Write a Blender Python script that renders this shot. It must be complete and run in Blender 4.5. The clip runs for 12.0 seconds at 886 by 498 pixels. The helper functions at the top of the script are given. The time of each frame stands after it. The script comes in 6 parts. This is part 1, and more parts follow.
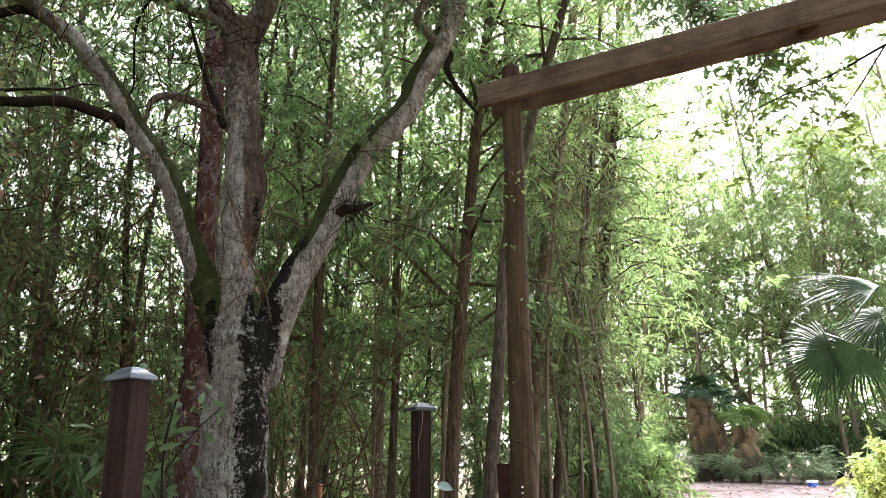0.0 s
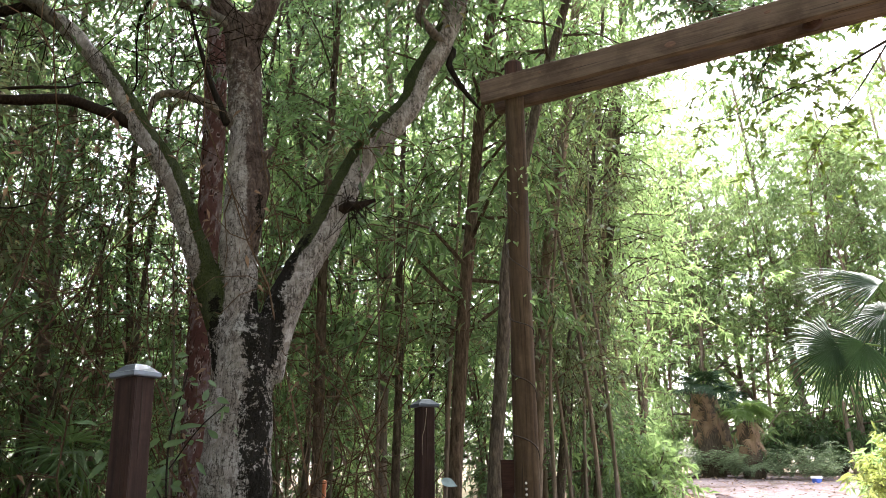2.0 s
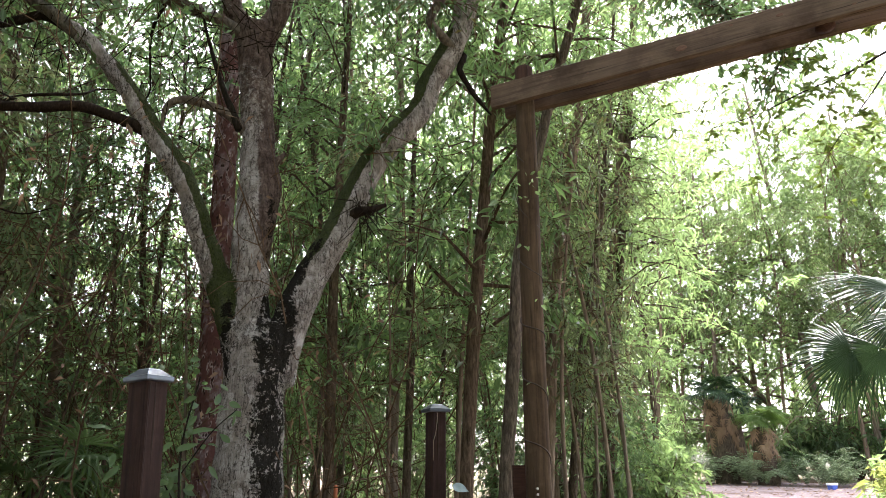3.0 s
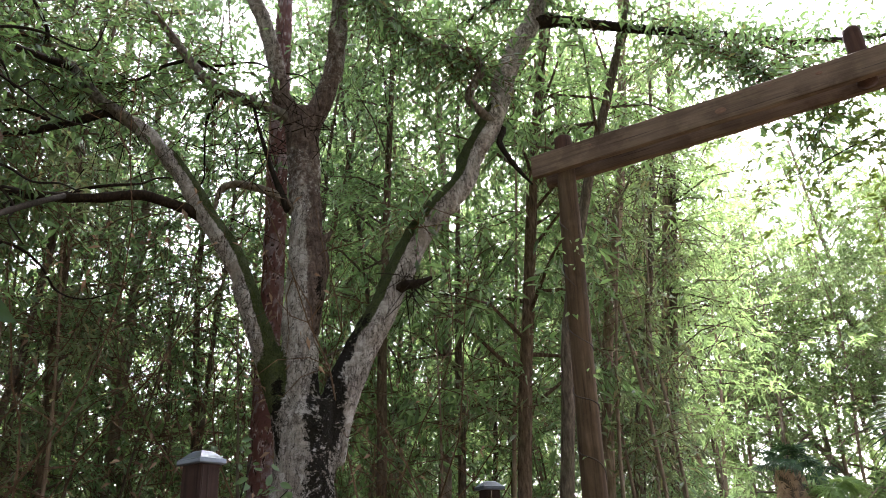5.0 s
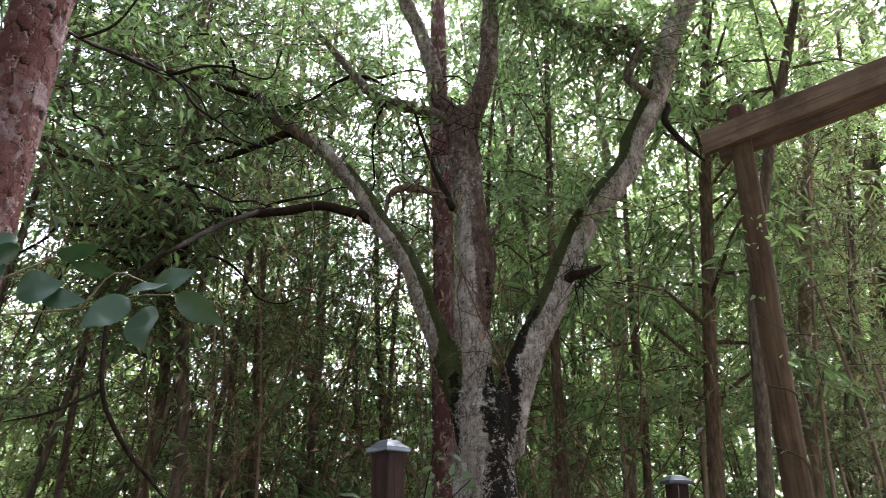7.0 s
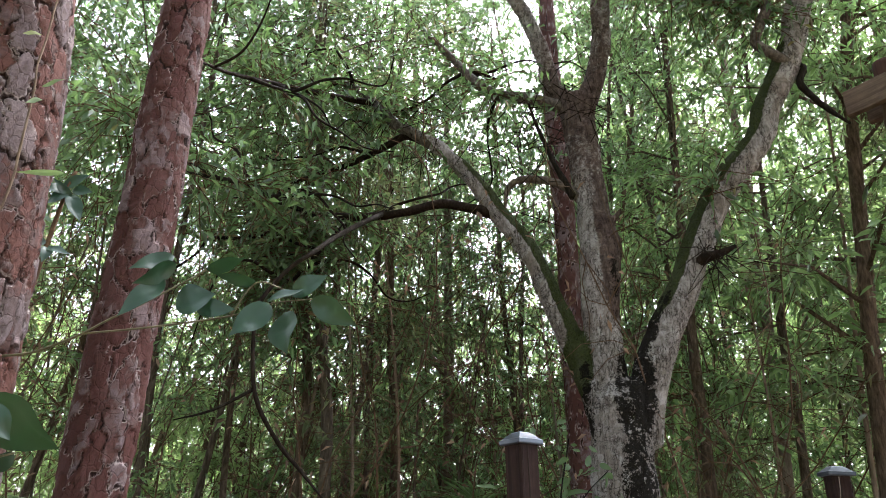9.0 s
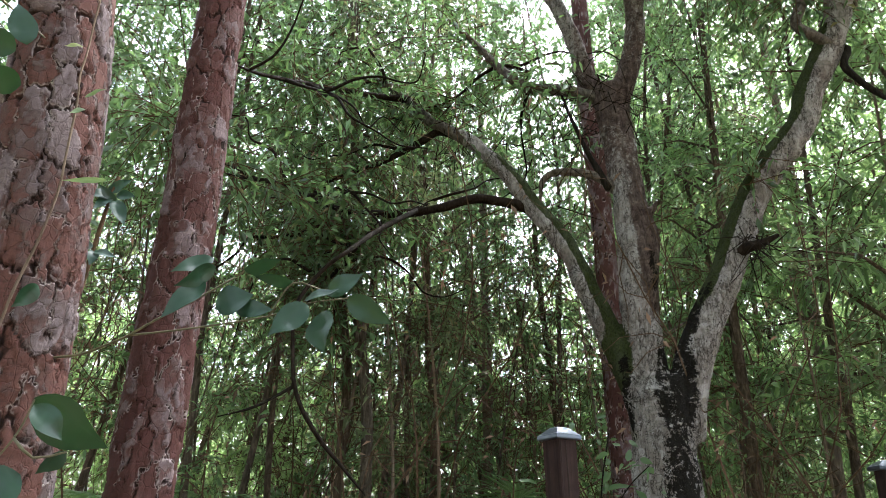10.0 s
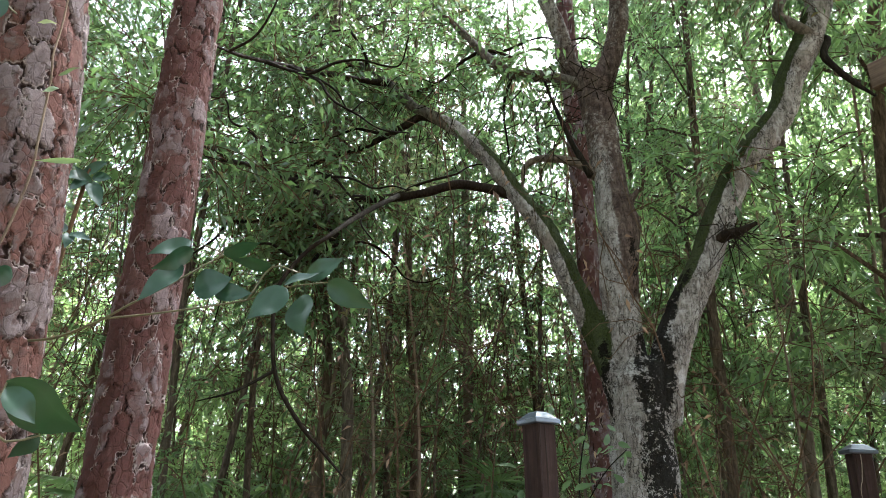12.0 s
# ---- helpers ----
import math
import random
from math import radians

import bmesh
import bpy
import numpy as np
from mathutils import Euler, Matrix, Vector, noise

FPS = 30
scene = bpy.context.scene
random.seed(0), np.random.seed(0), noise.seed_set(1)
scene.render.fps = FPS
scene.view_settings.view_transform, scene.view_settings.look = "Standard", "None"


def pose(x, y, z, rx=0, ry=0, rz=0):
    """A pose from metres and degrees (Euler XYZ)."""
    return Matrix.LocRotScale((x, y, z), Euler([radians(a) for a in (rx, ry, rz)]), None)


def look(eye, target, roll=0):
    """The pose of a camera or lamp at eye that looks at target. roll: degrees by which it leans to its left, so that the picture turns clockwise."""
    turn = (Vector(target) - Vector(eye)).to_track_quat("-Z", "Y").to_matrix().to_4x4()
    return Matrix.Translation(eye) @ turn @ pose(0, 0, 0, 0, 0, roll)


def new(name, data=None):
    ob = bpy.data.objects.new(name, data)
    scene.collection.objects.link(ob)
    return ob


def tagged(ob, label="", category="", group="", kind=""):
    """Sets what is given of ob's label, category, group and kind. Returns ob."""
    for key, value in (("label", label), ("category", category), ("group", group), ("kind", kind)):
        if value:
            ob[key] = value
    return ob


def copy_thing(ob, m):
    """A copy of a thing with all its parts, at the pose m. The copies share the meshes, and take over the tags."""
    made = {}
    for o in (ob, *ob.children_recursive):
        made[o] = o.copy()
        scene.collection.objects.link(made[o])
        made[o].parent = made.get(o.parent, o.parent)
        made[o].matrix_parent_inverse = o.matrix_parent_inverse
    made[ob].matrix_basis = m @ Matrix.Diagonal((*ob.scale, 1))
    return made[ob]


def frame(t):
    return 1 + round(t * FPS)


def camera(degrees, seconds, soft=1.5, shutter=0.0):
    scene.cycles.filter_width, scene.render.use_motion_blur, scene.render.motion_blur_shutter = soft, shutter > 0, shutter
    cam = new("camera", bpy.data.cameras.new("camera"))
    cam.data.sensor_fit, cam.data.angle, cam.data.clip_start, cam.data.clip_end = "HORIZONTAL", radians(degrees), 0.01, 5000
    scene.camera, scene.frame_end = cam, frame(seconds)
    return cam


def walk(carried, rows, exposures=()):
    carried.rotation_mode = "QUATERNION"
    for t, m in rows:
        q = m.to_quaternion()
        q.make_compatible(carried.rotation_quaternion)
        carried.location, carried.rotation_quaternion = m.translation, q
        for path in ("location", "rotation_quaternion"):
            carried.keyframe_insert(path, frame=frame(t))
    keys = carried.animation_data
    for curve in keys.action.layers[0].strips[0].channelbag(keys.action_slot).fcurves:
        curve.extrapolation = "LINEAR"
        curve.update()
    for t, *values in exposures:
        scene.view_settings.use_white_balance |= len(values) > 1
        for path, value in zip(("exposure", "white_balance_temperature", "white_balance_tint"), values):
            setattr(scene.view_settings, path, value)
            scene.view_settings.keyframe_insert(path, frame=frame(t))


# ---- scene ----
cam = camera(67.6, 12.0, soft=0.55, shutter=0.3)


def aim(x, y, z, yaw, pitch, roll):
    return pose(x, y, z, 90 + pitch, 0, yaw) @ pose(0, 0, 0, 0, 0, roll)


walk(cam, [
    (0.0, aim(0.000, 0.000, 1.300, 0.00, 18.33, -0.85)),
    (0.5, aim(-0.001, 0.003, 1.301, -0.03, 18.26, -0.95)),
    (1.0, aim(0.002, 0.002, 1.296, -0.02, 18.11, -0.97)),
    (1.5, aim(0.001, 0.000, 1.297, 0.10, 18.23, -0.86)),
    (2.0, aim(0.001, 0.002, 1.298, 0.29, 18.07, -0.95)),
    (2.5, aim(0.000, 0.001, 1.297, 0.51, 18.19, -0.96)),
    (2.7, aim(0.001, -0.001, 1.297, 0.80, 18.32, -0.86)),
    (4.3, aim(-0.003, 0.000, 1.307, 3.22, 22.14, -1.27)),
    (4.5, aim(-0.002, 0.000, 1.307, 3.60, 23.51, -1.50)),
    (5.0, aim(0.003, -0.010, 1.307, 5.43, 24.58, -1.31)),
    (5.5, aim(0.006, -0.012, 1.300, 8.80, 24.55, -0.69)),
    (6.0, aim(0.010, -0.017, 1.296, 12.21, 24.47, 0.11)),
    (6.5, aim(0.014, -0.017, 1.297, 16.63, 24.16, 0.69)),
    (7.0, aim(0.019, -0.017, 1.297, 21.25, 23.99, 1.47)),
    (7.5, aim(0.026, -0.019, 1.296, 24.75, 23.92, 2.19)),
    (7.7, aim(0.026, -0.021, 1.295, 25.84, 24.07, 2.18)),
    (9.3, aim(0.042, -0.031, 1.298, 33.77, 22.68, 2.51)),
    (9.5, aim(0.043, -0.031, 1.300, 34.16, 22.43, 2.51)),
    (10.0, aim(0.053, -0.034, 1.303, 36.25, 22.31, 2.60)),
    (10.5, aim(0.055, -0.034, 1.304, 37.33, 22.00, 2.21)),
    (11.0, aim(0.054, -0.034, 1.305, 38.08, 21.80, 2.25)),
    (11.5, aim(0.054, -0.030, 1.305, 36.15, 21.45, 2.09)),
    (12.0, aim(0.053, -0.027, 1.301, 34.55, 21.18, 2.37)),
], exposures=[(0.0, 3.32, 6400, 14), (5.0, 3.18, 6300, 18), (7.5, 3.27, 6200, 20), (9.5, 3.34, 6100, 13), (10.5, 3.38, 6000, 9), (12.0, 3.53, 6000, 8)])

# ---- light: bright hazy daylight, the clearing open to the sky ----
SUN_ELEV, SUN_AZ = radians(57), radians(-8)
world = bpy.data.worlds.new("sky")
scene.world = world
world.use_nodes = True
wn = world.node_tree
sky = wn.nodes.new("ShaderNodeTexSky")
sky.sky_type, sky.sun_disc = "NISHITA", False
sky.sun_elevation, sky.sun_rotation = SUN_ELEV, -SUN_AZ
sky.air_density, sky.dust_density, sky.ozone_density = 1.0, 4.0, 1.0
background = wn.nodes["Background"]
background.inputs["Strength"].default_value = 0.15
haze = wn.nodes.new("ShaderNodeHueSaturation")
haze.inputs["Saturation"].default_value = 0.4
wn.links.new(sky.outputs["Color"], haze.inputs["Color"])
wn.links.new(haze.outputs["Color"], background.inputs["Color"])

sun = new("sun", bpy.data.lights.new("sun", "SUN"))
sun.data.energy, sun.data.angle, sun.data.color = 3.4, radians(14), (1.0, 0.98, 0.95)
sun.matrix_world = look((0, 0, 0), (math.sin(SUN_AZ) * math.cos(SUN_ELEV), -math.cos(SUN_AZ) * math.cos(SUN_ELEV), -math.sin(SUN_ELEV)))

# ---- materials ----


class Nodes:
    """A small writer for node materials."""

    def __init__(self, name):
        self.mat = bpy.data.materials.new(name)
        self.mat.use_nodes = True
        self.tree = self.mat.node_tree
        self.bsdf = self.tree.nodes["Principled BSDF"]
        self.out = self.tree.nodes["Material Output"]
        self.coord = self.tree.nodes.new("ShaderNodeTexCoord").outputs["Object"]

    def link(self, a, b):
        self.tree.links.new(a, b)

    def scaled(self, scale, source=None):
        m = self.tree.nodes.new("ShaderNodeMapping")
        m.inputs["Scale"].default_value = scale if isinstance(scale, tuple) else (scale,) * 3
        self.link(source or self.coord, m.inputs["Vector"])
        return m.outputs["Vector"]

    def noise(self, scale, detail=5, rough=0.6, distort=0.0):
        n = self.tree.nodes.new("ShaderNodeTexNoise")
        n.inputs["Scale"].default_value = 1.0
        n.inputs["Detail"].default_value = detail
        n.inputs["Roughness"].default_value = rough
        n.inputs["Distortion"].default_value = distort
        self.link(self.scaled(scale), n.inputs["Vector"])
        return n.outputs["Fac"]

    def ramp(self, fac, *stops):
        r = self.tree.nodes.new("ShaderNodeValToRGB")
        while len(r.color_ramp.elements) < len(stops):
            r.color_ramp.elements.new(0.5)
        for e, (p, c) in zip(r.color_ramp.elements, stops):
            e.position, e.color = p, (*c, 1) if isinstance(c, tuple) else (c, c, c, 1)
        self.link(fac, r.inputs["Fac"])
        return r.outputs["Color"]

    def mix(self, fac, a, b, kind="MIX"):
        m = self.tree.nodes.new("ShaderNodeMix")
        m.data_type, m.blend_type = "RGBA", kind
        for socket, v in ((m.inputs[0], fac), (m.inputs[6], a), (m.inputs[7], b)):
            if isinstance(v, tuple):
                socket.default_value = (*v, 1)
            elif isinstance(v, (int, float)):
                socket.default_value = v
            else:
                self.link(v, socket)
        return m.outputs[2]

    def math(self, op, a, b=0.0):
        m = self.tree.nodes.new("ShaderNodeMath")
        m.operation, m.use_clamp = op, op not in ("SUBTRACT", "ABSOLUTE")
        for socket, v in ((m.inputs[0], a), (m.inputs[1], b)):
            if isinstance(v, (int, float)):
                socket.default_value = v
            else:
                self.link(v, socket)
        return m.outputs[0]

    def cells(self, scale, warp, feature):
        """Voronoi cells of that size with wandering edges."""
        shift = self.tree.nodes.new("ShaderNodeTexNoise")
        shift.inputs["Scale"].default_value, shift.inputs["Detail"].default_value = 1.0, 4
        self.link(self.scaled(tuple(k * 0.9 for k in scale)), shift.inputs["Vector"])
        add = self.tree.nodes.new("ShaderNodeVectorMath")
        add.operation = "MULTIPLY_ADD"
        add.inputs[1].default_value = (warp, warp, warp)
        self.link(shift.outputs["Color"], add.inputs[0])
        self.link(self.scaled(scale), add.inputs[2])
        v = self.tree.nodes.new("ShaderNodeTexVoronoi")
        v.feature = feature
        v.inputs["Scale"].default_value, v.inputs["Randomness"].default_value = 1.0, 0.95
        self.link(add.outputs[0], v.inputs["Vector"])
        return v

    def attribute(self, name):
        a = self.tree.nodes.new("ShaderNodeAttribute")
        a.attribute_name = name
        return a.outputs["Fac"]

    def island(self):
        return self.tree.nodes.new("ShaderNodeNewGeometry").outputs["Random Per Island"]

    def object_random(self):
        return self.tree.nodes.new("ShaderNodeObjectInfo").outputs["Random"]

    def bump(self, height, strength, distance):
        b = self.tree.nodes.new("ShaderNodeBump")
        b.inputs["Strength"].default_value, b.inputs["Distance"].default_value = strength, distance
        self.link(height, b.inputs["Height"])
        self.link(b.outputs["Normal"], self.bsdf.inputs["Normal"])

    def done(self, color=None, rough=0.8, metal=0.0, spec=0.4):
        if color is not None:
            if isinstance(color, tuple):
                self.bsdf.inputs["Base Color"].default_value = (*color, 1)
            else:
                self.link(color, self.bsdf.inputs["Base Color"])
        if isinstance(rough, (int, float)):
            self.bsdf.inputs["Roughness"].default_value = rough
        else:
            self.link(rough, self.bsdf.inputs["Roughness"])
        self.bsdf.inputs["Metallic"].default_value = metal
        self.bsdf.inputs["Specular IOR Level"].default_value = spec
        return self.mat


def leaf_material(name, dark, light, glow, through_light=0.45, rough=0.45, dead=0.0, spec=0.16):
    """Leaf: glossy above, lets light through; every leaf has its own tone."""
    n = Nodes(name)
    r = n.island()
    c = n.ramp(r, (0.0, tuple(a * 0.25 for a in dark)), (0.5, tuple(0.8 * a + 0.2 * b for a, b in zip(dark, light))), (1.0, tuple(b * 2.0 for b in light)))
    if dead:
        c = n.mix(n.ramp(r, (1 - dead, 0.0), (1 - dead + 0.001, 1.0)), c, (0.20, 0.12, 0.06))
    c = n.mix(n.ramp(n.noise(1.3, 2), (0.35, 0.0), (0.7, 1.0)), c, n.mix(0.5, c, light))
    g = n.mix(0.75, c, glow)
    n.done(c, rough, spec=spec)
    t = n.tree.nodes.new("ShaderNodeBsdfTranslucent")
    n.link(g, t.inputs["Color"])
    m = n.tree.nodes.new("ShaderNodeMixShader")
    m.inputs[0].default_value = through_light
    n.link(n.bsdf.outputs[0], m.inputs[1])
    n.link(t.outputs[0], m.inputs[2])
    n.link(m.outputs[0], n.out.inputs["Surface"])
    return n.mat


def bark_material(name, a, b, c, grain=(30, 30, 5), depth=0.02, patch=2.5):
    n = Nodes(name)
    fine = n.noise(grain, 8, 0.7, 0.4)
    big = n.noise((patch, patch, patch * 0.6), 4, 0.65)
    col = n.ramp(fine, (0.3, a), (0.52, b), (0.75, c))
    col = n.mix(n.ramp(big, (0.4, 0.0), (0.65, 0.6)), col, n.mix(1.0, col, (0.62, 0.68, 0.5), "MULTIPLY"))
    col = n.mix(n.object_random(), col, n.mix(1.0, col, (1.12, 0.96, 0.86), "MULTIPLY"))
    n.bump(fine, 0.8, depth)
    return n.done(col, 0.9, spec=0.06)


def main_bark():
    """Pale grey bark broken by short cracks, with black algae in the forks, moss on the limbs and brown rot at the knob."""
    n = Nodes("grey_bark")
    tone = n.ramp(n.noise((34, 34, 15), 5, 0.7, 0.6), (0.3, 0.0), (0.7, 1.0))
    crack = n.math("ABSOLUTE", n.math("SUBTRACT", n.noise((30, 30, 6.5), 4, 0.62, 0.8), 0.5))
    cross = n.math("ABSOLUTE", n.math("SUBTRACT", n.noise((16, 16, 30), 4, 0.6, 0.6), 0.5))
    gap = n.math("MINIMUM", crack, n.math("ADD", cross, 0.008))
    gap = n.math("ADD", gap, n.ramp(n.noise((7, 7, 4), 4), (0.5, 0.0), (0.7, 0.03)))
    grain = n.noise((130, 130, 70), 6, 0.75, 0.4)
    wrinkle = n.noise((14, 14, 75), 5, 0.7, 0.5)
    spot = n.ramp(n.noise((8, 8, 5), 9, 0.78, 0.6), (0.36, 0.0), (0.64, 1.0))
    edge = n.ramp(n.noise((30, 30, 42), 7, 0.8, 0.4), (0.36, 0.0), (0.64, 1.0))
    pale = n.ramp(tone, (0.1, (0.135, 0.120, 0.104)), (0.5, (0.245, 0.226, 0.202)), (0.9, (0.35, 0.332, 0.302)))
    pale = n.mix(n.ramp(n.noise(3.1, 5, 0.7), (0.46, 0.0), (0.60, 0.6)), pale, (0.150, 0.122, 0.098))
    pale = n.mix(n.ramp(n.noise((8, 8, 6), 8, 0.75, 0.3), (0.53, 0.0), (0.58, 0.7)), pale, (0.37, 0.357, 0.33))
    pale = n.mix(n.ramp(wrinkle, (0.36, 0.55), (0.46, 0.0)), pale, n.mix(0.7, pale, (0.05, 0.042, 0.034)))
    pale = n.mix(n.ramp(grain, (0.36, 0.5), (0.5, 0.0)), pale, n.mix(0.5, pale, (0.06, 0.05, 0.04)))
    pale = n.mix(n.ramp(gap, (0.008, 0.95), (0.028, 0.0)), pale, (0.030, 0.025, 0.019))
    brown = n.attribute("brown")
    bb = n.math("ADD", n.math("MULTIPLY", brown, 0.62), n.math("ADD", n.math("MULTIPLY", spot, 0.2), n.math("MULTIPLY", edge, 0.18)))
    pale = n.mix(n.ramp(bb, (0.52, 0.0), (0.62, 0.9)), pale, n.ramp(n.math("ADD", n.math("MULTIPLY", tone, 0.5), n.math("MULTIPLY", wrinkle, 0.5)), (0.3, (0.022, 0.014, 0.011)), (0.6, (0.085, 0.058, 0.045)), (0.8, (0.15, 0.12, 0.10))))
    moss = n.attribute("moss")
    m = n.math("ADD", n.math("MULTIPLY", moss, 0.72), n.math("ADD", n.math("MULTIPLY", spot, 0.22), n.math("MULTIPLY", edge, 0.18)))
    pale = n.mix(n.ramp(m, (0.50, 0.0), (0.60, 0.94)), pale, n.ramp(grain, (0.35, (0.007, 0.010, 0.003)), (0.65, (0.040, 0.054, 0.012))))
    algae = n.attribute("algae")
    k = n.math("ADD", n.math("MULTIPLY", algae, 0.40), n.math("ADD", n.math("MULTIPLY", spot, 0.34), n.math("MULTIPLY", edge, 0.26)))
    pale = n.mix(n.ramp(k, (0.585, 0.0), (0.61, 0.97)), pale, n.ramp(grain, (0.35, (0.003, 0.0026, 0.002)), (0.65, (0.014, 0.012, 0.009))))
    h = n.math("ADD", n.math("MULTIPLY", n.ramp(gap, (0.0, 0.0), (0.035, 1.0)), 0.4), n.math("ADD", n.math("MULTIPLY", wrinkle, 0.3), n.math("MULTIPLY", grain, 0.25)))
    n.bump(h, 1.0, 0.014)
    return n.done(pale, 0.95, spec=0.04)


def pine_bark(name, grey, red, tan, low=0.42, high=0.58):
    """Plated bark: fresh red inner flakes, weathered grey outer ones, dark bark furrows between with crease shade put
    into their colour.
    """
    n = Nodes(name)
    furrow, layer = n.attribute("furrow"), n.attribute("layer")
    flake = (30, 30, 20)
    tone = n.math("MULTIPLY", n.cells(flake, 0.9, "F1").outputs["Color"], 1.0)
    gap = n.cells(flake, 0.9, "DISTANCE_TO_EDGE").outputs["Distance"]
    grain = n.noise((130, 130, 90), 7, 0.78, 0.6)
    patch = n.noise((6, 6, 4), 6, 0.75)
    k = n.math("ADD", n.math("MULTIPLY", layer, 0.5), n.math("ADD", n.math("MULTIPLY", tone, 0.16), n.math("MULTIPLY", patch, 0.34)))
    col = n.ramp(k, (low, red), ((low + high) / 2, tan), (high, grey), (high + 0.13, tuple(v * 1.5 for v in grey)))
    col = n.mix(n.ramp(grain, (0.38, 0.7), (0.55, 0.0)), col, n.mix(0.55, col, (0.05, 0.032, 0.026)))
    col = n.mix(n.ramp(n.noise((22, 22, 60), 4, 0.7), (0.36, 0.6), (0.46, 0.0)), col, n.mix(0.6, col, (0.04, 0.024, 0.02)))
    col = n.mix(n.ramp(gap, (0.0, 0.2), (0.03, 0.0)), col, n.mix(0.8, col, (0.03, 0.018, 0.015)))
    rim = n.math("MULTIPLY", n.ramp(furrow, (0.45, 0.0), (0.62, 1.0), (0.95, 0.0)), n.ramp(n.noise((14, 14, 9), 4), (0.48, 0.0), (0.56, 0.75)))
    col = n.mix(rim, col, (0.36, 0.31, 0.29))
    col = n.mix(n.ramp(n.math("ADD", furrow, n.math("MULTIPLY", grain, 0.3)), (0.35, 0.0), (0.85, 1.0)), (0.020, 0.012, 0.010), col)
    h = n.math("ADD", n.math("MULTIPLY", n.ramp(gap, (0.0, 0.0), (0.06, 1.0)), 0.2), n.math("ADD", n.math("MULTIPLY", tone, 0.2), n.math("MULTIPLY", grain, 0.35)))
    n.bump(h, 0.9, 0.010)
    return n.done(col, 0.88, spec=0.08)


def timber(name, a, b, along=(3, 3, 3), grain=(60, 60, 3)):
    n = Nodes(name)
    g = n.noise(grain, 6, 0.65, 0.3)
    col = n.ramp(g, (0.3, a), (0.7, b))
    col = n.mix(n.ramp(n.noise(along, 5, 0.7), (0.45, 0.0), (0.62, 0.8)), col, n.mix(1.0, col, (0.42, 0.38, 0.36), "MULTIPLY"))
    check = n.ramp(n.noise(tuple(k * 1.4 if k > 10 else k * 0.5 for k in grain), 3, 0.5), (0.30, 1.0), (0.36, 0.0))
    col = n.mix(n.math("MULTIPLY", check, 0.85), col, n.mix(0.85, col, (0.015, 0.011, 0.008)))
    col = n.mix(n.ramp(n.noise(tuple(k * 4 for k in along), 5, 0.7), (0.52, 0.0), (0.66, 0.5)), col, n.mix(0.5, col, b))
    n.bump(n.mix(0.4, g, check), 0.7, 0.005)
    return n.done(col, 0.85, spec=0.1)


def rough_plain(name, a, b, scale=20, rough=0.6, metal=0.0, spec=0.4, bump=0.003):
    n = Nodes(name)
    g = n.noise(scale, 6, 0.65)
    n.bump(g, 0.5, bump)
    return n.done(n.ramp(g, (0.3, a), (0.7, b)), rough, metal, spec)


BARK_MAIN = main_bark()
BARK_PINE_GREY = pine_bark("pine_bark_grey", (0.118, 0.093, 0.091), (0.105, 0.050, 0.040), (0.092, 0.060, 0.054), 0.40, 0.56)
BARK_PINE_RED = pine_bark("pine_bark_red", (0.14, 0.105, 0.104), (0.082, 0.036, 0.031), (0.098, 0.050, 0.043), 0.46, 0.66)
BARK_BROWN = bark_material("brown_bark", (0.024, 0.019, 0.015), (0.095, 0.076, 0.058), (0.20, 0.165, 0.132), grain=(42, 42, 9), depth=0.03)
BARK_PALE = bark_material("pale_bark", (0.07, 0.055, 0.045), (0.17, 0.14, 0.11), (0.28, 0.24, 0.20))
BARK_DARK = bark_material("dark_twig_bark", (0.006, 0.005, 0.004), (0.017, 0.014, 0.011), (0.045, 0.037, 0.029), grain=(60, 60, 14), depth=0.006)
TWIG = bark_material("twig_bark", (0.03, 0.021, 0.014), (0.085, 0.058, 0.038), (0.15, 0.105, 0.068), grain=(50, 50, 20), depth=0.003)
# One leaf in shaded, half-lit and lit tones: light put into the colour.
LEAF_SHADE = leaf_material("leaf_shaded_green", (0.020, 0.044, 0.018), (0.092, 0.155, 0.062), (0.22, 0.35, 0.12), 0.40, 0.34, dead=0.04, spec=0.38)
# Old tree's leaves: backlit darkness put into colour and lower translucency.
LEAF_CROWN = leaf_material("leaf_backlit_crown", (0.018, 0.042, 0.016), (0.080, 0.140, 0.055), (0.19, 0.31, 0.09), 0.34, 0.32, dead=0.02, spec=0.35)
LEAF_BRIGHT = leaf_material("leaf_lit_green", (0.042, 0.076, 0.030), (0.155, 0.235, 0.092), (0.37, 0.53, 0.18), 0.5, 0.34, spec=0.45)
LEAF_MID = leaf_material("leaf_half_lit_green", (0.024, 0.055, 0.022), (0.11, 0.185, 0.068), (0.26, 0.41, 0.13), 0.42, 0.34, spec=0.4)
# Far leaves lightened: bright haze and backlight put into the colour.
LEAF_FAR = leaf_material("leaf_far_lit_green", (0.045, 0.08, 0.028), (0.14, 0.20, 0.08), (0.30, 0.42, 0.14), 0.45, 0.36, spec=0.4)
LEAF_DRY = leaf_material("leaf_mixed_dry", (0.028, 0.045, 0.02), (0.105, 0.13, 0.058), (0.25, 0.31, 0.12), 0.40, 0.36, dead=0.12, spec=0.38)
LEAF_DRIED = leaf_material("leaf_dried", (0.07, 0.048, 0.034), (0.17, 0.115, 0.08), (0.28, 0.18, 0.10), 0.3, 0.7)
LEAF_VINE = leaf_material("leaf_vine", (0.009, 0.030, 0.014), (0.018, 0.052, 0.024), (0.05, 0.14, 0.03), 0.07, 0.36, spec=0.45)
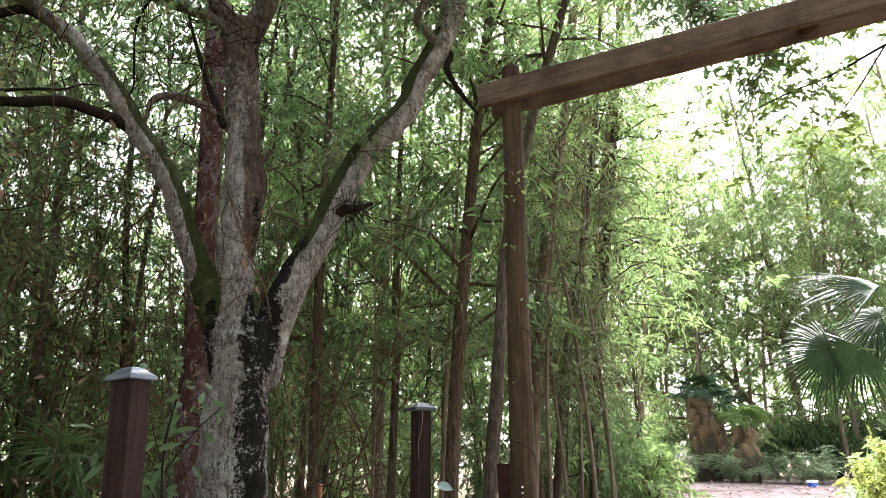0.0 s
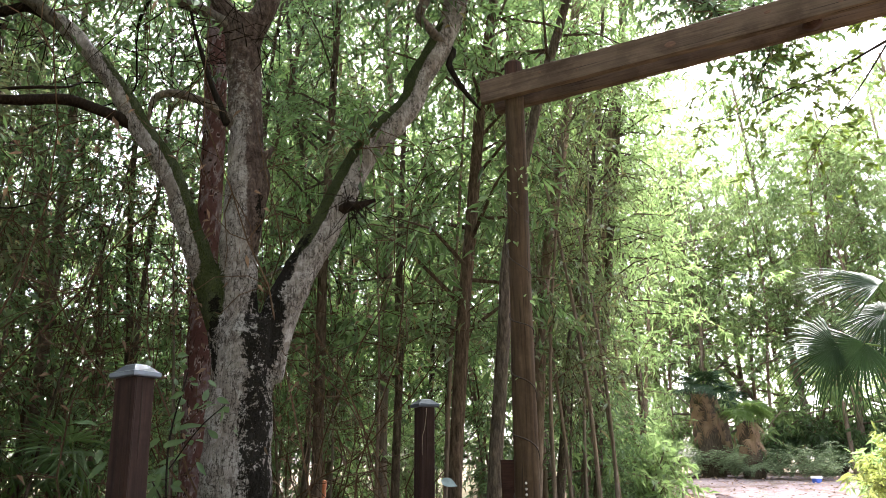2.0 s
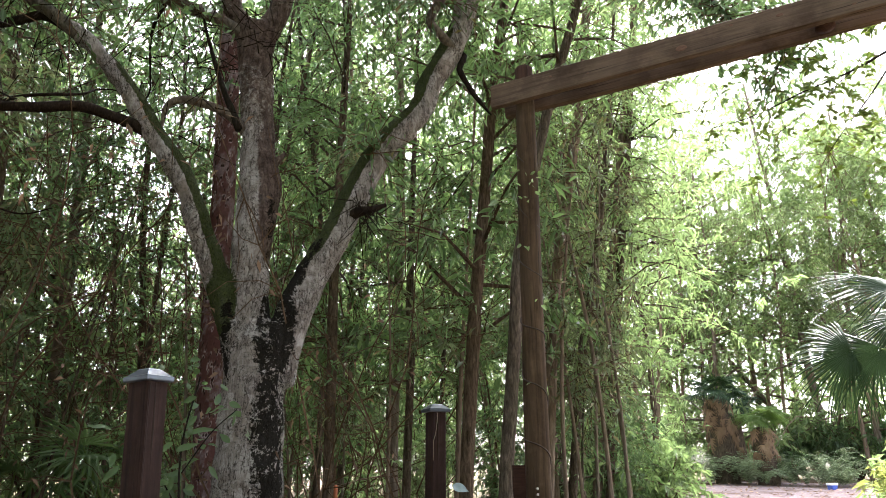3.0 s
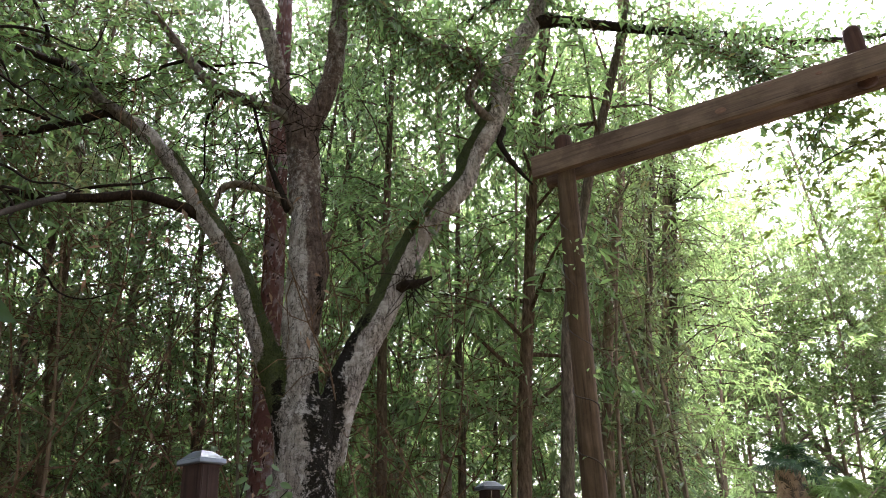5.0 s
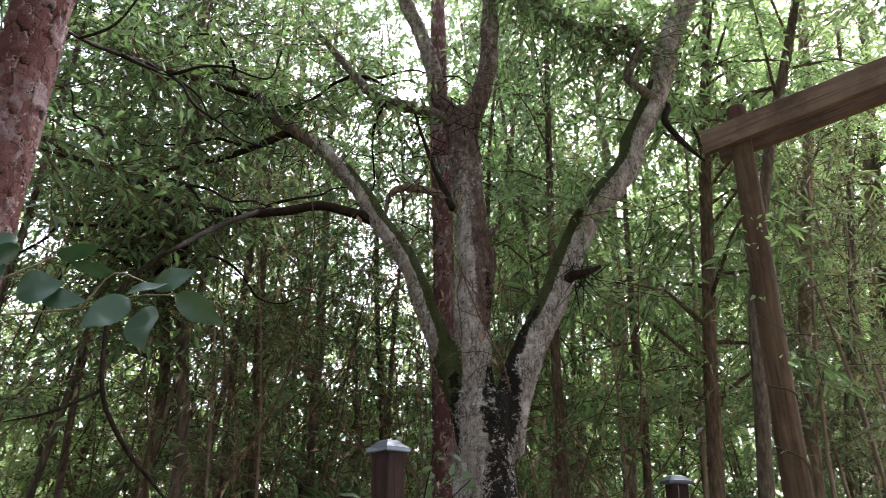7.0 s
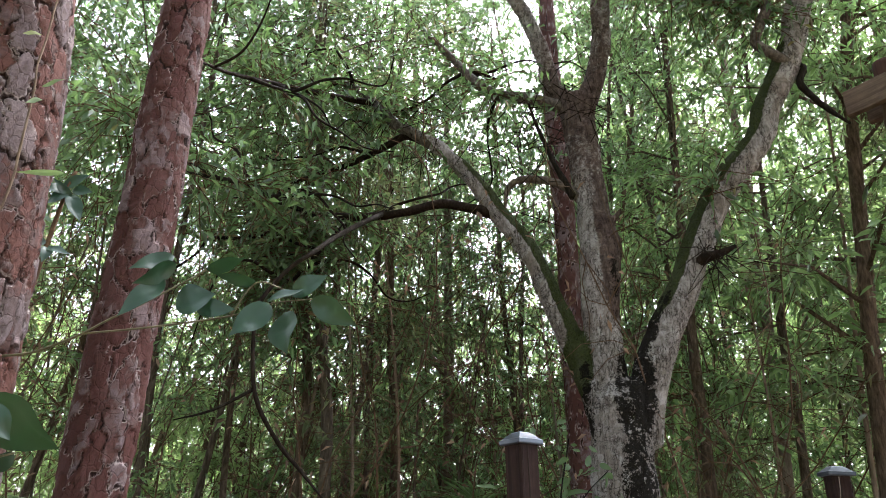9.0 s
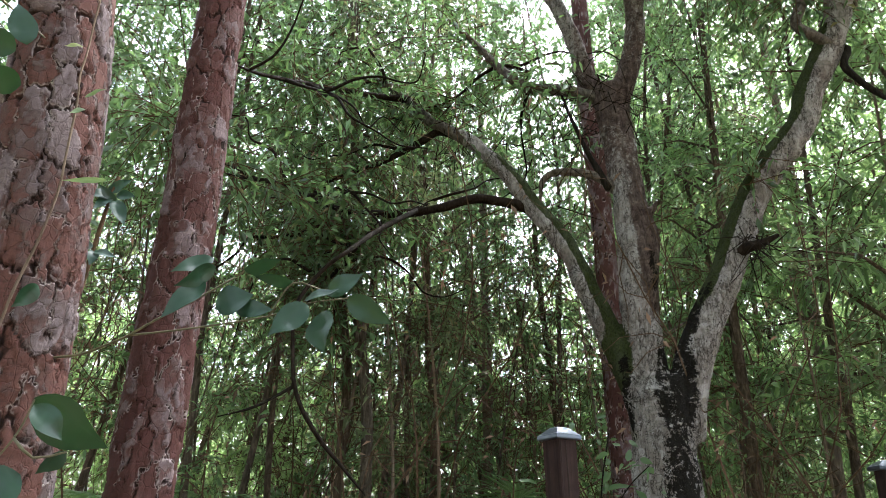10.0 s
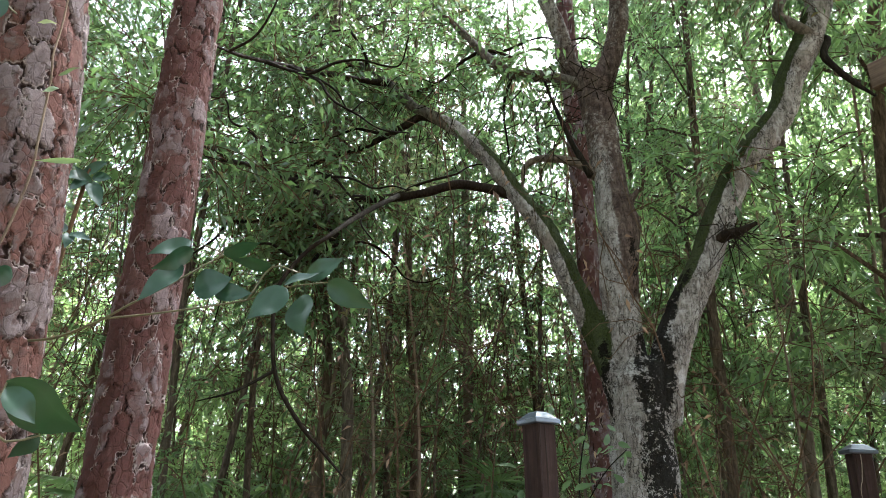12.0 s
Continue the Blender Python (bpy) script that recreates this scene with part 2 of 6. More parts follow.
LEAF_OAK = leaf_material("leaf_oak", (0.025, 0.042, 0.012), (0.06, 0.095, 0.022), (0.24, 0.32, 0.05), 0.3)
LEAF_PALM = leaf_material("palm_leaf", (0.009, 0.024, 0.010), (0.036, 0.065, 0.030), (0.09, 0.17, 0.05), 0.15, 0.45, spec=0.15)
LEAF_PALM_LIGHT = leaf_material("palmetto_leaf", (0.04, 0.085, 0.025), (0.11, 0.17, 0.05), (0.26, 0.38, 0.08), 0.4, 0.4)
LEAF_YELLOW = leaf_material("leaf_yellow_green", (0.07, 0.095, 0.022), (0.20, 0.225, 0.065), (0.34, 0.40, 0.11), 0.4)
LEAF_FERN = leaf_material("fern_leaf", (0.06, 0.095, 0.05), (0.22, 0.28, 0.17), (0.36, 0.46, 0.22), 0.3)
DEAD_FROND = leaf_material("dead_frond", (0.14, 0.09, 0.055), (0.27, 0.19, 0.12), (0.3, 0.2, 0.1), 0.15, 0.8)
WOOD_GATE = timber("weathered_pole", (0.030, 0.020, 0.012), (0.095, 0.064, 0.037), grain=(45, 45, 2.5))
WOOD_BEAM = timber("weathered_plank", (0.07, 0.049, 0.034), (0.145, 0.107, 0.075), grain=(2.5, 55, 55))
WOOD_POST = timber("brown_stained_post", (0.016, 0.010, 0.009), (0.045, 0.026, 0.020), grain=(40, 40, 3))
WOOD_DARK = timber("dark_stained_board", (0.03, 0.016, 0.012), (0.06, 0.032, 0.022))
WOOD_KNOT = rough_plain("wood_knot", (0.07, 0.035, 0.02), (0.13, 0.07, 0.04), 60, 0.8)
CAP_METAL = rough_plain("aluminium_cap", (0.045, 0.055, 0.066), (0.085, 0.10, 0.118), 14, 0.35, 0.55, 0.5, 0.001)
CAP_PANEL = rough_plain("cap_panel", (0.12, 0.14, 0.16), (0.20, 0.225, 0.245), 10, 0.3, 0.0, 0.5, 0.001)
WIRE = rough_plain("dark_vine_cord", (0.015, 0.011, 0.008), (0.05, 0.035, 0.022), 60, 0.8)
BOLT = rough_plain("galvanised_bolt", (0.5, 0.5, 0.48), (0.72, 0.71, 0.68), 90, 0.35, 0.8)
WHITE_PLASTIC = rough_plain("white_plastic", (0.72, 0.74, 0.76), (0.82, 0.83, 0.84), 12, 0.4)
BLUE_PLASTIC = rough_plain("blue_plastic", (0.05, 0.10, 0.45), (0.07, 0.14, 0.55), 12, 0.4)
ORANGE = rough_plain("orange_stake", (0.24, 0.065, 0.02), (0.32, 0.10, 0.03), 20, 0.6)


def ground_material():
    n = Nodes("forest_floor")
    f = n.noise(14, 8, 0.75)
    col = n.ramp(f, (0.3, (0.05, 0.035, 0.022)), (0.5, (0.12, 0.085, 0.055)), (0.68, (0.22, 0.16, 0.11)))
    col = n.mix(n.ramp(n.noise(0.6, 4), (0.45, 0.0), (0.6, 0.6)), col, (0.07, 0.08, 0.03))
    n.bump(f, 0.8, 0.03)
    return n.done(col, 0.95, spec=0.15)


def sand_material():
    n = Nodes("pink_sand")
    f = n.noise(22, 8, 0.75)
    col = n.ramp(f, (0.3, (0.17, 0.13, 0.13)), (0.55, (0.27, 0.215, 0.215)), (0.75, (0.35, 0.29, 0.29)))
    col = n.mix(n.ramp(n.noise((1.6, 1.6, 1.6), 6, 0.7), (0.5, 0.0), (0.62, 0.75)), col, n.ramp(n.noise(30, 3), (0.4, (0.07, 0.045, 0.03)), (0.6, (0.17, 0.11, 0.08))))
    n.bump(f, 0.6, 0.02)
    return n.done(col, 0.95, spec=0.15)


FLOOR, SAND = ground_material(), sand_material()
LITTER = leaf_material("fallen_leaf", (0.16, 0.09, 0.05), (0.34, 0.23, 0.15), (0.3, 0.2, 0.1), 0.1, 0.8)

# ---- building tools ----
rng = np.random.default_rng(7)


def part(name, mesh, material, parent=None, label=""):
    if isinstance(mesh, bmesh.types.BMesh):
        bm, mesh = mesh, bpy.data.meshes.new(name)
        bm.to_mesh(mesh)
        bm.free()
    mesh.materials.clear()
    mesh.materials.append(material)
    ob = new(name, mesh)
    ob.parent = parent
    return tagged(ob, label)


def thing(name, at, label, category, group="", kind="", turn=0):
    ob = new(name)
    ob.matrix_world = pose(*at, 0, 0, turn)
    ob.empty_display_size = 0.1
    return tagged(ob, label, category, group, kind)


def array_mesh(name, verts, faces, smooth=False):
    """A mesh from numpy arrays: verts (n, 3), faces (m, 3) or (m, 4)."""
    mesh = bpy.data.meshes.new(name)
    n, k = faces.shape
    mesh.vertices.add(len(verts))
    mesh.vertices.foreach_set("co", np.ascontiguousarray(verts, dtype=np.float32).ravel())
    mesh.loops.add(n * k)
    mesh.loops.foreach_set("vertex_index", np.ascontiguousarray(faces, dtype=np.int32).ravel())
    mesh.polygons.add(n)
    mesh.polygons.foreach_set("loop_start", np.arange(0, n * k, k, dtype=np.int32))
    mesh.polygons.foreach_set("use_smooth", np.full(n, smooth))
    mesh.update(calc_edges=True)
    return mesh


def curve_points(points, step):
    """A smooth line through rows of (x, y, z, radius), resampled about every step metres."""
    p = np.array(points, float)
    p = np.vstack([2 * p[0] - p[1], p, 2 * p[-1] - p[-2]])
    rows = []
    for i in range(1, len(p) - 2):
        a, b, c, d = p[i - 1], p[i], p[i + 1], p[i + 2]
        k = max(1, int(np.ceil(np.linalg.norm((c - b)[:3]) / step)))
        for t in np.arange(k) / k:
            rows.append(0.5 * (2 * b + (c - a) * t + (2 * a - 5 * b + 4 * c - d) * t * t + (3 * b - a - 3 * c + d) * t ** 3))
    rows.append(p[-2])
    rows = np.array(rows)
    rows[:, 3] = np.maximum(rows[:, 3], 0.0008)
    return rows


def wobble(p, scale, seed):
    """Smooth three-dimensional noise, about -1 to 1, for rows of points."""
    g = np.random.default_rng(seed)
    out = np.zeros(len(p))
    for k in range(9):
        w = g.normal(size=3) * scale * (1 + 0.5 * k)
        out += np.sin(p @ w + g.uniform(0, 6.28)) / (1 + 0.35 * k)
    return out / 3.2


def tube_arrays(points, sides=10, step=0.1, lump=0.0, lump_scale=9.0, seed=0):
    """Vertices and quads of a bent, tapering, uneven round stem."""
    rows = curve_points(points, step)
    c, r = rows[:, :3], rows[:, 3]
    tangent = np.gradient(c, axis=0)
    tangent /= np.linalg.norm(tangent, axis=1)[:, None] + 1e-9
    ref = np.array([0.3, 0.9, 0.2]) if abs(tangent[0] @ np.array([0.3, 0.9, 0.2])) < 0.9 else np.array([1.0, 0, 0])
    u = np.empty_like(c)
    for i in range(len(c)):
        ref = ref - tangent[i] * (ref @ tangent[i])
        ref /= np.linalg.norm(ref) + 1e-9
        u[i] = ref
    v = np.cross(tangent, u)
    a = np.arange(sides) * 2 * np.pi / sides
    ring = u[:, None] * np.cos(a)[None, :, None] + v[:, None] * np.sin(a)[None, :, None]
    pts = (c[:, None] + ring * r[:, None, None])
    if lump:
        flat = pts.reshape(-1, 3)
        d = wobble(flat * [1, 1, 0.45], lump_scale, seed).reshape(len(c), sides) * lump
        pts = pts + ring * (d * r[:, None])[..., None]
    verts = pts.reshape(-1, 3)
    i, j = np.meshgrid(np.arange(len(c) - 1), np.arange(sides), indexing="ij")
    k = (j + 1) % sides
    faces = np.stack([i * sides + j, i * sides + k, (i + 1) * sides + k, (i + 1) * sides + j], -1).reshape(-1, 4)
    tip, low = len(verts), len(verts) + 1
    verts = np.vstack([verts, c[-1] + tangent[-1] * r[-1] * 0.5, c[0] - tangent[0] * r[0] * 0.3])
    last = (len(c) - 1) * sides
    q = np.arange(sides)
    ends = np.stack([last + q, last + (q + 1) % sides, np.full(sides, tip), np.full(sides, tip)], -1)
    foot = np.stack([(q + 1) % sides, q, np.full(sides, low)], -1)
    return verts, faces, np.vstack([ends[:, :3], foot])


def join_tubes(name, tubes, smooth=True):
    """One mesh of several stems."""
    vs, fs, ts, n = [], [], [], 0
    for v, f, e in tubes:
        vs.append(v)
        fs.append(np.vstack([np.stack([f[:, 0], f[:, 1], f[:, 2]], -1), np.stack([f[:, 0], f[:, 2], f[:, 3]], -1), e]) + n)
        n += len(v)
    return array_mesh(name, np.vstack(vs), np.vstack(fs), smooth)


def thin_tubes(starts, ends, r0, r1):
    """Many three-sided straight twigs as one pair of arrays."""
    starts, ends = np.asarray(starts, float), np.asarray(ends, float)
    d = ends - starts
    d /= np.linalg.norm(d, axis=1)[:, None] + 1e-9
    u = np.cross(d, np.array([0.31, 0.22, 0.92]))
    u /= np.linalg.norm(u, axis=1)[:, None] + 1e-9
    v = np.cross(d, u)
    ring = [u * math.cos(a) + v * math.sin(a) for a in (0, 2.094, 4.189)]
    pts = np.stack([starts + ring[k] * r0 for k in range(3)] + [ends + ring[k] * r1 for k in range(3)], 1)
    n = len(starts)
    base = np.arange(n)[:, None] * 6
    tris = np.array([[0, 1, 4], [0, 4, 3], [1, 2, 5], [1, 5, 4], [2, 0, 3], [2, 3, 5]])
    return pts.reshape(-1, 3), (base[:, None] + tris[None]).reshape(-1, 3)


def leaf_arrays(base, way, length, width, g, curl=0.25, fine=False, flat=0.0):
    """Blades from base points along their ways: folded along the midrib and bent down."""
    n = len(base)
    way = way / (np.linalg.norm(way, axis=1)[:, None] + 1e-9)
    up = g.normal(size=(n, 3)) * (1 - flat) + np.array([0, 0, 1.0]) * (0.6 + flat)
    side = np.cross(way, up)
    side /= np.linalg.norm(side, axis=1)[:, None] + 1e-9
    nor = np.cross(side, way)
    L, W = np.broadcast_to(length, n)[:, None], np.broadcast_to(width, n)[:, None] / 2
    down = np.array([0, 0, -1.0]) * L * curl
    if not fine:
        mid = base + way * L * 0.45
        p = np.stack([base, mid + side * W + nor * W * 0.35, base + way * L + down * 0.8, mid - side * W + nor * W * 0.35], 1)
        tris = np.array([[0, 1, 2], [0, 2, 3]])
        k = 4
    else:
        m1, m2 = base + way * L * 0.3 + down * 0.1, base + way * L * 0.66 + down * 0.4
        p = np.stack([base, m1 + side * W * 0.92 + nor * W * 0.4, m1 - side * W * 0.92 + nor * W * 0.4, m1,
                      m2 + side * W * 0.8 + nor * W * 0.3, m2 - side * W * 0.8 + nor * W * 0.3, m2, base + way * L + down], 1)
        tris = np.array([[0, 1, 3], [0, 3, 2], [1, 4, 6], [1, 6, 3], [3, 6, 5], [3, 5, 2], [4, 7, 6], [6, 7, 5]])
        k = 8
    idx = np.arange(n)[:, None, None] * k + tris[None]
    return p.reshape(-1, 3), idx.reshape(-1, 3)


def stack(pairs):
    vs, fs, n = [], [], 0
    for v, f in pairs:
        vs.append(v)
        fs.append(f + n)
        n += len(v)
    return np.vstack(vs), np.vstack(fs)


def spray(starts, ways, twig, per, leaf, wide, g, droop=0.5, curl=0.3, fine=False, plain=False):
    """Leafy twigs: from each start a drooping twig with leaves on both sides. Twig arrays and leaf arrays."""
    n = len(starts)
    ways = ways / (np.linalg.norm(ways, axis=1)[:, None] + 1e-9)
    lens = twig * g.uniform(0.6, 1.3, n)
    mid = starts + ways * lens[:, None] * 0.5 + np.array([0, 0, -0.12]) * droop * lens[:, None]
    end = starts + ways * lens[:, None] * 0.92 + np.array([0, 0, -0.5]) * droop * lens[:, None]
    tw = thin_tubes(starts, end, 0.004, 0.0012) if plain else stack([thin_tubes(starts, mid, 0.004, 0.003), thin_tubes(mid, end, 0.003, 0.0012)])
    t = (np.arange(per)[None] + g.uniform(0.2, 0.9, (n, per))) / per
    t = t[..., None]
    b = (1 - t) ** 2 * starts[:, None] + 2 * t * (1 - t) * (2 * mid - 0.5 * starts - 0.5 * end)[:, None] + t * t * end[:, None]
    along = ((end - starts) / (np.linalg.norm(end - starts, axis=1)[:, None] + 1e-9))[:, None]
    out = g.normal(size=(n, per, 3))
    d = along * 0.45 + out * 0.75 + np.array([0, 0, -0.45]) * droop
    L = leaf * g.uniform(0.6, 1.25, (n, per))
    lv = leaf_arrays(b.reshape(-1, 3), d.reshape(-1, 3), L.ravel(), (L * wide).ravel(), g, curl, fine)
    return tw, lv


def ground_height(x, y):
    """The floor lies level near the gate and rises gently towards the far trees."""
    r = np.hypot(x, y)
    k = np.clip((r - 7.0) / 15.0, 0, 1)
    return 0.85 * k * k * (3 - 2 * k) + 0.05 * np.sin(x * 0.7 + 1) * np.sin(y * 0.6) * np.clip(r / 6 - 0.6, 0, 1)


# ---- ground ----
def ground_sheet():
    ring = np.concatenate([np.linspace(0, 30, 61), np.geomspace(32, 1500, 24)])
    ang = np.arange(96) * 2 * np.pi / 96
    R, A = np.meshgrid(ring, ang, indexing="ij")
    x, y = R * np.cos(A), R * np.sin(A)
    v = np.stack([x, y, ground_height(x, y)], -1).reshape(-1, 3)
    i, j = np.meshgrid(np.arange(len(ring) - 1), np.arange(96), indexing="ij")
    k = (j + 1) % 96
    f = np.stack([i * 96 + j, (i + 1) * 96 + j, (i + 1) * 96 + k, i * 96 + k], -1).reshape(-1, 4)
    return array_mesh("ground", v, f, True)


tagged(part("ground", ground_sheet(), FLOOR), "brown leaf-littered forest floor rising gently to the trees", "ground", kind="structure")


def clearing_sheet():
    r = np.linspace(9.0, 22.5, 60)
    a = np.radians(np.linspace(17.5, 85, 70))
    R, A = np.meshgrid(r, a, indexing="ij")
    A = A + np.where(A < 0.34, 0.05 * np.sin(R * 1.3) + 0.35 * np.clip((12 - R) / 9, 0, 1), 0)
    R = R + np.where(R > 22.3, 0.4 * np.sin(A * 23), 0)
    x, y = R * np.sin(A), R * np.cos(A)
    v = np.stack([x, y, ground_height(x, y) + 0.012], -1).reshape(-1, 3)
    i, j = np.meshgrid(np.arange(59), np.arange(69), indexing="ij")
    f = np.stack([i * 70 + j, i * 70 + j + 1, (i + 1) * 70 + j + 1, (i + 1) * 70 + j], -1).reshape(-1, 4)
    return array_mesh("clearing", v, f, True)


tagged(part("road", clearing_sheet(), SAND), "pale pink sandy clearing strewn with fallen leaves", "clearing", kind="structure")


def litter():
    n = 5000
    r, a = rng.uniform(8, 22, n), np.radians(rng.uniform(18, 50, n))
    x, y = r * np.sin(a), r * np.cos(a)
    b = np.stack([x, y, ground_height(x, y) + 0.025], -1)
    w = rng.normal(size=(n, 3)) * [1, 1, 0.1]
    return array_mesh("fallen_leaves", *leaf_arrays(b, w, 0.11 * rng.uniform(0.6, 1.3, n), 0.05, rng, -0.1, flat=0.8))


tagged(part("fallen_leaves", litter(), LITTER), "dry brown leaves scattered on the sandy clearing", "leaf litter", kind="stuff")


# ---- gate: one round pole, two planks and a short pole clamped between them ----
BEAM_WAY = Vector((0.903, -0.430, 0.0))
BEAM_TURN = math.degrees(math.atan2(-0.430, 0.903))


def pole_mesh(name, points, sides=28, lump=0.05, seed=1, step=0.05):
    return join_tubes(name, [tube_arrays(points, sides, step, lump, 7.0, seed)])


def plank(length, height, thick, seed):
    """A sawn plank along x from 0, with softened edges and a slight bow."""
    g = np.random.default_rng(seed)
    n, c = 40, 0.006
    xs = np.linspace(0, length, n)
    prof = [(-thick / 2 + c, -height / 2), (thick / 2 - c, -height / 2), (thick / 2, -height / 2 + c), (thick / 2, height / 2 - c),
            (thick / 2 - c, height / 2), (-thick / 2 + c, height / 2), (-thick / 2, height / 2 - c), (-thick / 2, -height / 2 + c)]
    v = []
    for i, x in enumerate(xs):
        bow = 0.006 * math.sin(x * 1.1 + seed)
        for y, z in prof:
            v.append((x, y + bow + g.normal() * 0.0006, z + g.normal() * 0.0012 + 0.004 * math.sin(x * 2.3 + seed)))
    bm = bmesh.new()
    vs = [bm.verts.new(p) for p in v]
    for i in range(n - 1):
        for k in range(8):
            bm.faces.new([vs[i * 8 + k], vs[(i + 1) * 8 + k], vs[(i + 1) * 8 + (k + 1) % 8], vs[i * 8 + (k + 1) % 8]])
    bm.faces.new([vs[k] for k in range(8)])
    bm.faces.new([vs[(n - 1) * 8 + k] for k in range(7, -1, -1)])
    bmesh.ops.recalc_face_normals(bm, faces=bm.faces)
    return bm


def disc(radius, depth, sides=12, dome=0.4):
    """A low domed round head facing +z."""
    bm = bmesh.new()
    rings = []
    for r, z in ((radius, 0), (radius, depth * 0.6), (radius * 0.75, depth * (0.6 + dome))):
        rings.append([bm.verts.new((r * math.cos(a * 2 * math.pi / sides), r * math.sin(a * 2 * math.pi / sides), z)) for a in range(sides)])
    for a, b in zip(rings, rings[1:]):
        for k in range(sides):
            bm.faces.new([a[k], a[(k + 1) % sides], b[(k + 1) % sides], b[k]])
    bm.faces.new(rings[-1])
    return bm


def build_gate():
    gate = thing("timber_gate", (0.425, 3.897, 0.0), "weathered timber gate with round pole and double plank lintel", "gate")
    o = Vector((0.425, 3.897, 0.0))
    pts = [(0.40, 3.90, -0.1, 0.076), (0.425, 3.897, 1.14, 0.0715), (0.435, 3.896, 1.69, 0.069), (0.445, 3.895, 2.15, 0.0655),
           (0.456, 3.893, 2.74, 0.066), (0.466, 3.892, 3.2, 0.065), (0.474, 3.891, 3.6, 0.061), (0.478, 3.891, 3.875, 0.058)]
    rel = [(x - o.x, y - o.y, z, r) for x, y, z, r in pts]
    part("pole", pole_mesh("pole", rel), WOOD_GATE, gate, "round weathered brown pole with checks")
    part("pole_top", pole_mesh("pole_top", [(0.051, -0.006, 3.70, 0.061), (0.052, -0.006, 3.78, 0.0615), (0.053, -0.006, 3.87, 0.0605), (0.053, -0.006, 3.882, 0.045)], 28, 0.05, 1, 0.03), WOOD_DARK, gate, "dark top of the pole")
    far = o + BEAM_WAY * 4.3
    part("pole", pole_mesh("pole", [(x + far.x - o.x, y + far.y - o.y, z, r) for x, y, z, r in rel], seed=4), WOOD_GATE, gate)
    side = Vector((-0.430, -0.903, 0.0))
    for name, off, start, length, zc, seed in (("front_plank", 0.082, -0.205, 4.9, 3.664, 1), ("rear_plank", -0.082, -0.17, 4.85, 3.668, 2)):
        at = Vector((0.050, -0.005, zc)) + side * off + BEAM_WAY * start
        p = part(name, plank(length, 0.168, 0.042, seed), WOOD_BEAM, gate, "grey-brown sawn plank with knots")
        p.matrix_local = pose(*at, 0, 0, BEAM_TURN)
        if seed == 1:
            for kx, kz, kr in ((1.22, -0.022, 0.024), (1.75, 0.02, 0.014), (2.1, -0.035, 0.009), (0.42, 0.03, 0.008), (1.5, 0.04, 0.008), (0.66, -0.02, 0.007)):
                k = part("knot", disc(kr, 0.0025, 14), WOOD_KNOT, p, "dark round knot")
                k.matrix_local = pose(kx, -0.021, kz, 90, 0, 0) @ Matrix.Diagonal((1.35, 0.8, 1, 1))
    short = part("short_pole", pole_mesh("short_pole", [(0, 0, 3.575, 0.05), (0.002, 0, 3.63, 0.052), (0.004, 0, 3.83, 0.05), (0.006, 0, 3.945, 0.047), (0.006, 0, 3.96, 0.03)], 20), WOOD_DARK, gate, "short dark pole clamped between the planks")
    short.matrix_local = pose(1.625, -0.777, 0)
    # cord winding down the pole
    cord = []
    for i in range(170):
        z = 0.35 + i * 0.0185
        a = 1.9 + i * 0.33 + 0.3 * math.sin(i * 0.21)
        f = (z - 1.14) / 2.7
        cord.append((0.0 + 0.05 * f + 0.0735 * (1 - 0.13 * f) * math.cos(a), -0.0725 * (1 - 0.13 * f) * math.sin(a), z + 0.03 * math.sin(i * 0.37), 0.0042))
    part("cord", join_tubes("cord", [tube_arrays(cord, 5, 0.012)]), WIRE, gate, "thin dark cord wound round the pole")
    for z in (1.197, 1.166, 1.137):
        b = part("bolt", disc(0.007, 0.007, 8), BOLT, gate, "bright round bolt head")
        b.matrix_local = pose(0.412 - 0.425, 3.826 - 3.897, z, 90, 0, 10)
    # tufts of ivy caught on the cord
    g = np.random.default_rng(5)
    n = 26
    z = g.choice([3.1, 3.02, 2.6, 2.25, 2.9, 1.75], n) + g.normal(size=n) * 0.03
    a = g.uniform(-2.8, -0.2, n)
    b = np.stack([0.03 + 0.072 * np.cos(a), 0.072 * np.sin(a), z], -1)
    w = np.stack([np.cos(a), np.sin(a), g.normal(size=n)], -1) + g.normal(size=(n, 3)) * 0.5
    tagged(part("ivy_foliage", array_mesh("ivy_foliage", *leaf_arrays(b, w, 0.045, 0.022, g, 0.2, True)), LEAF_BRIGHT, gate, "small green leaves growing on the pole"), kind="stuff")


build_gate()


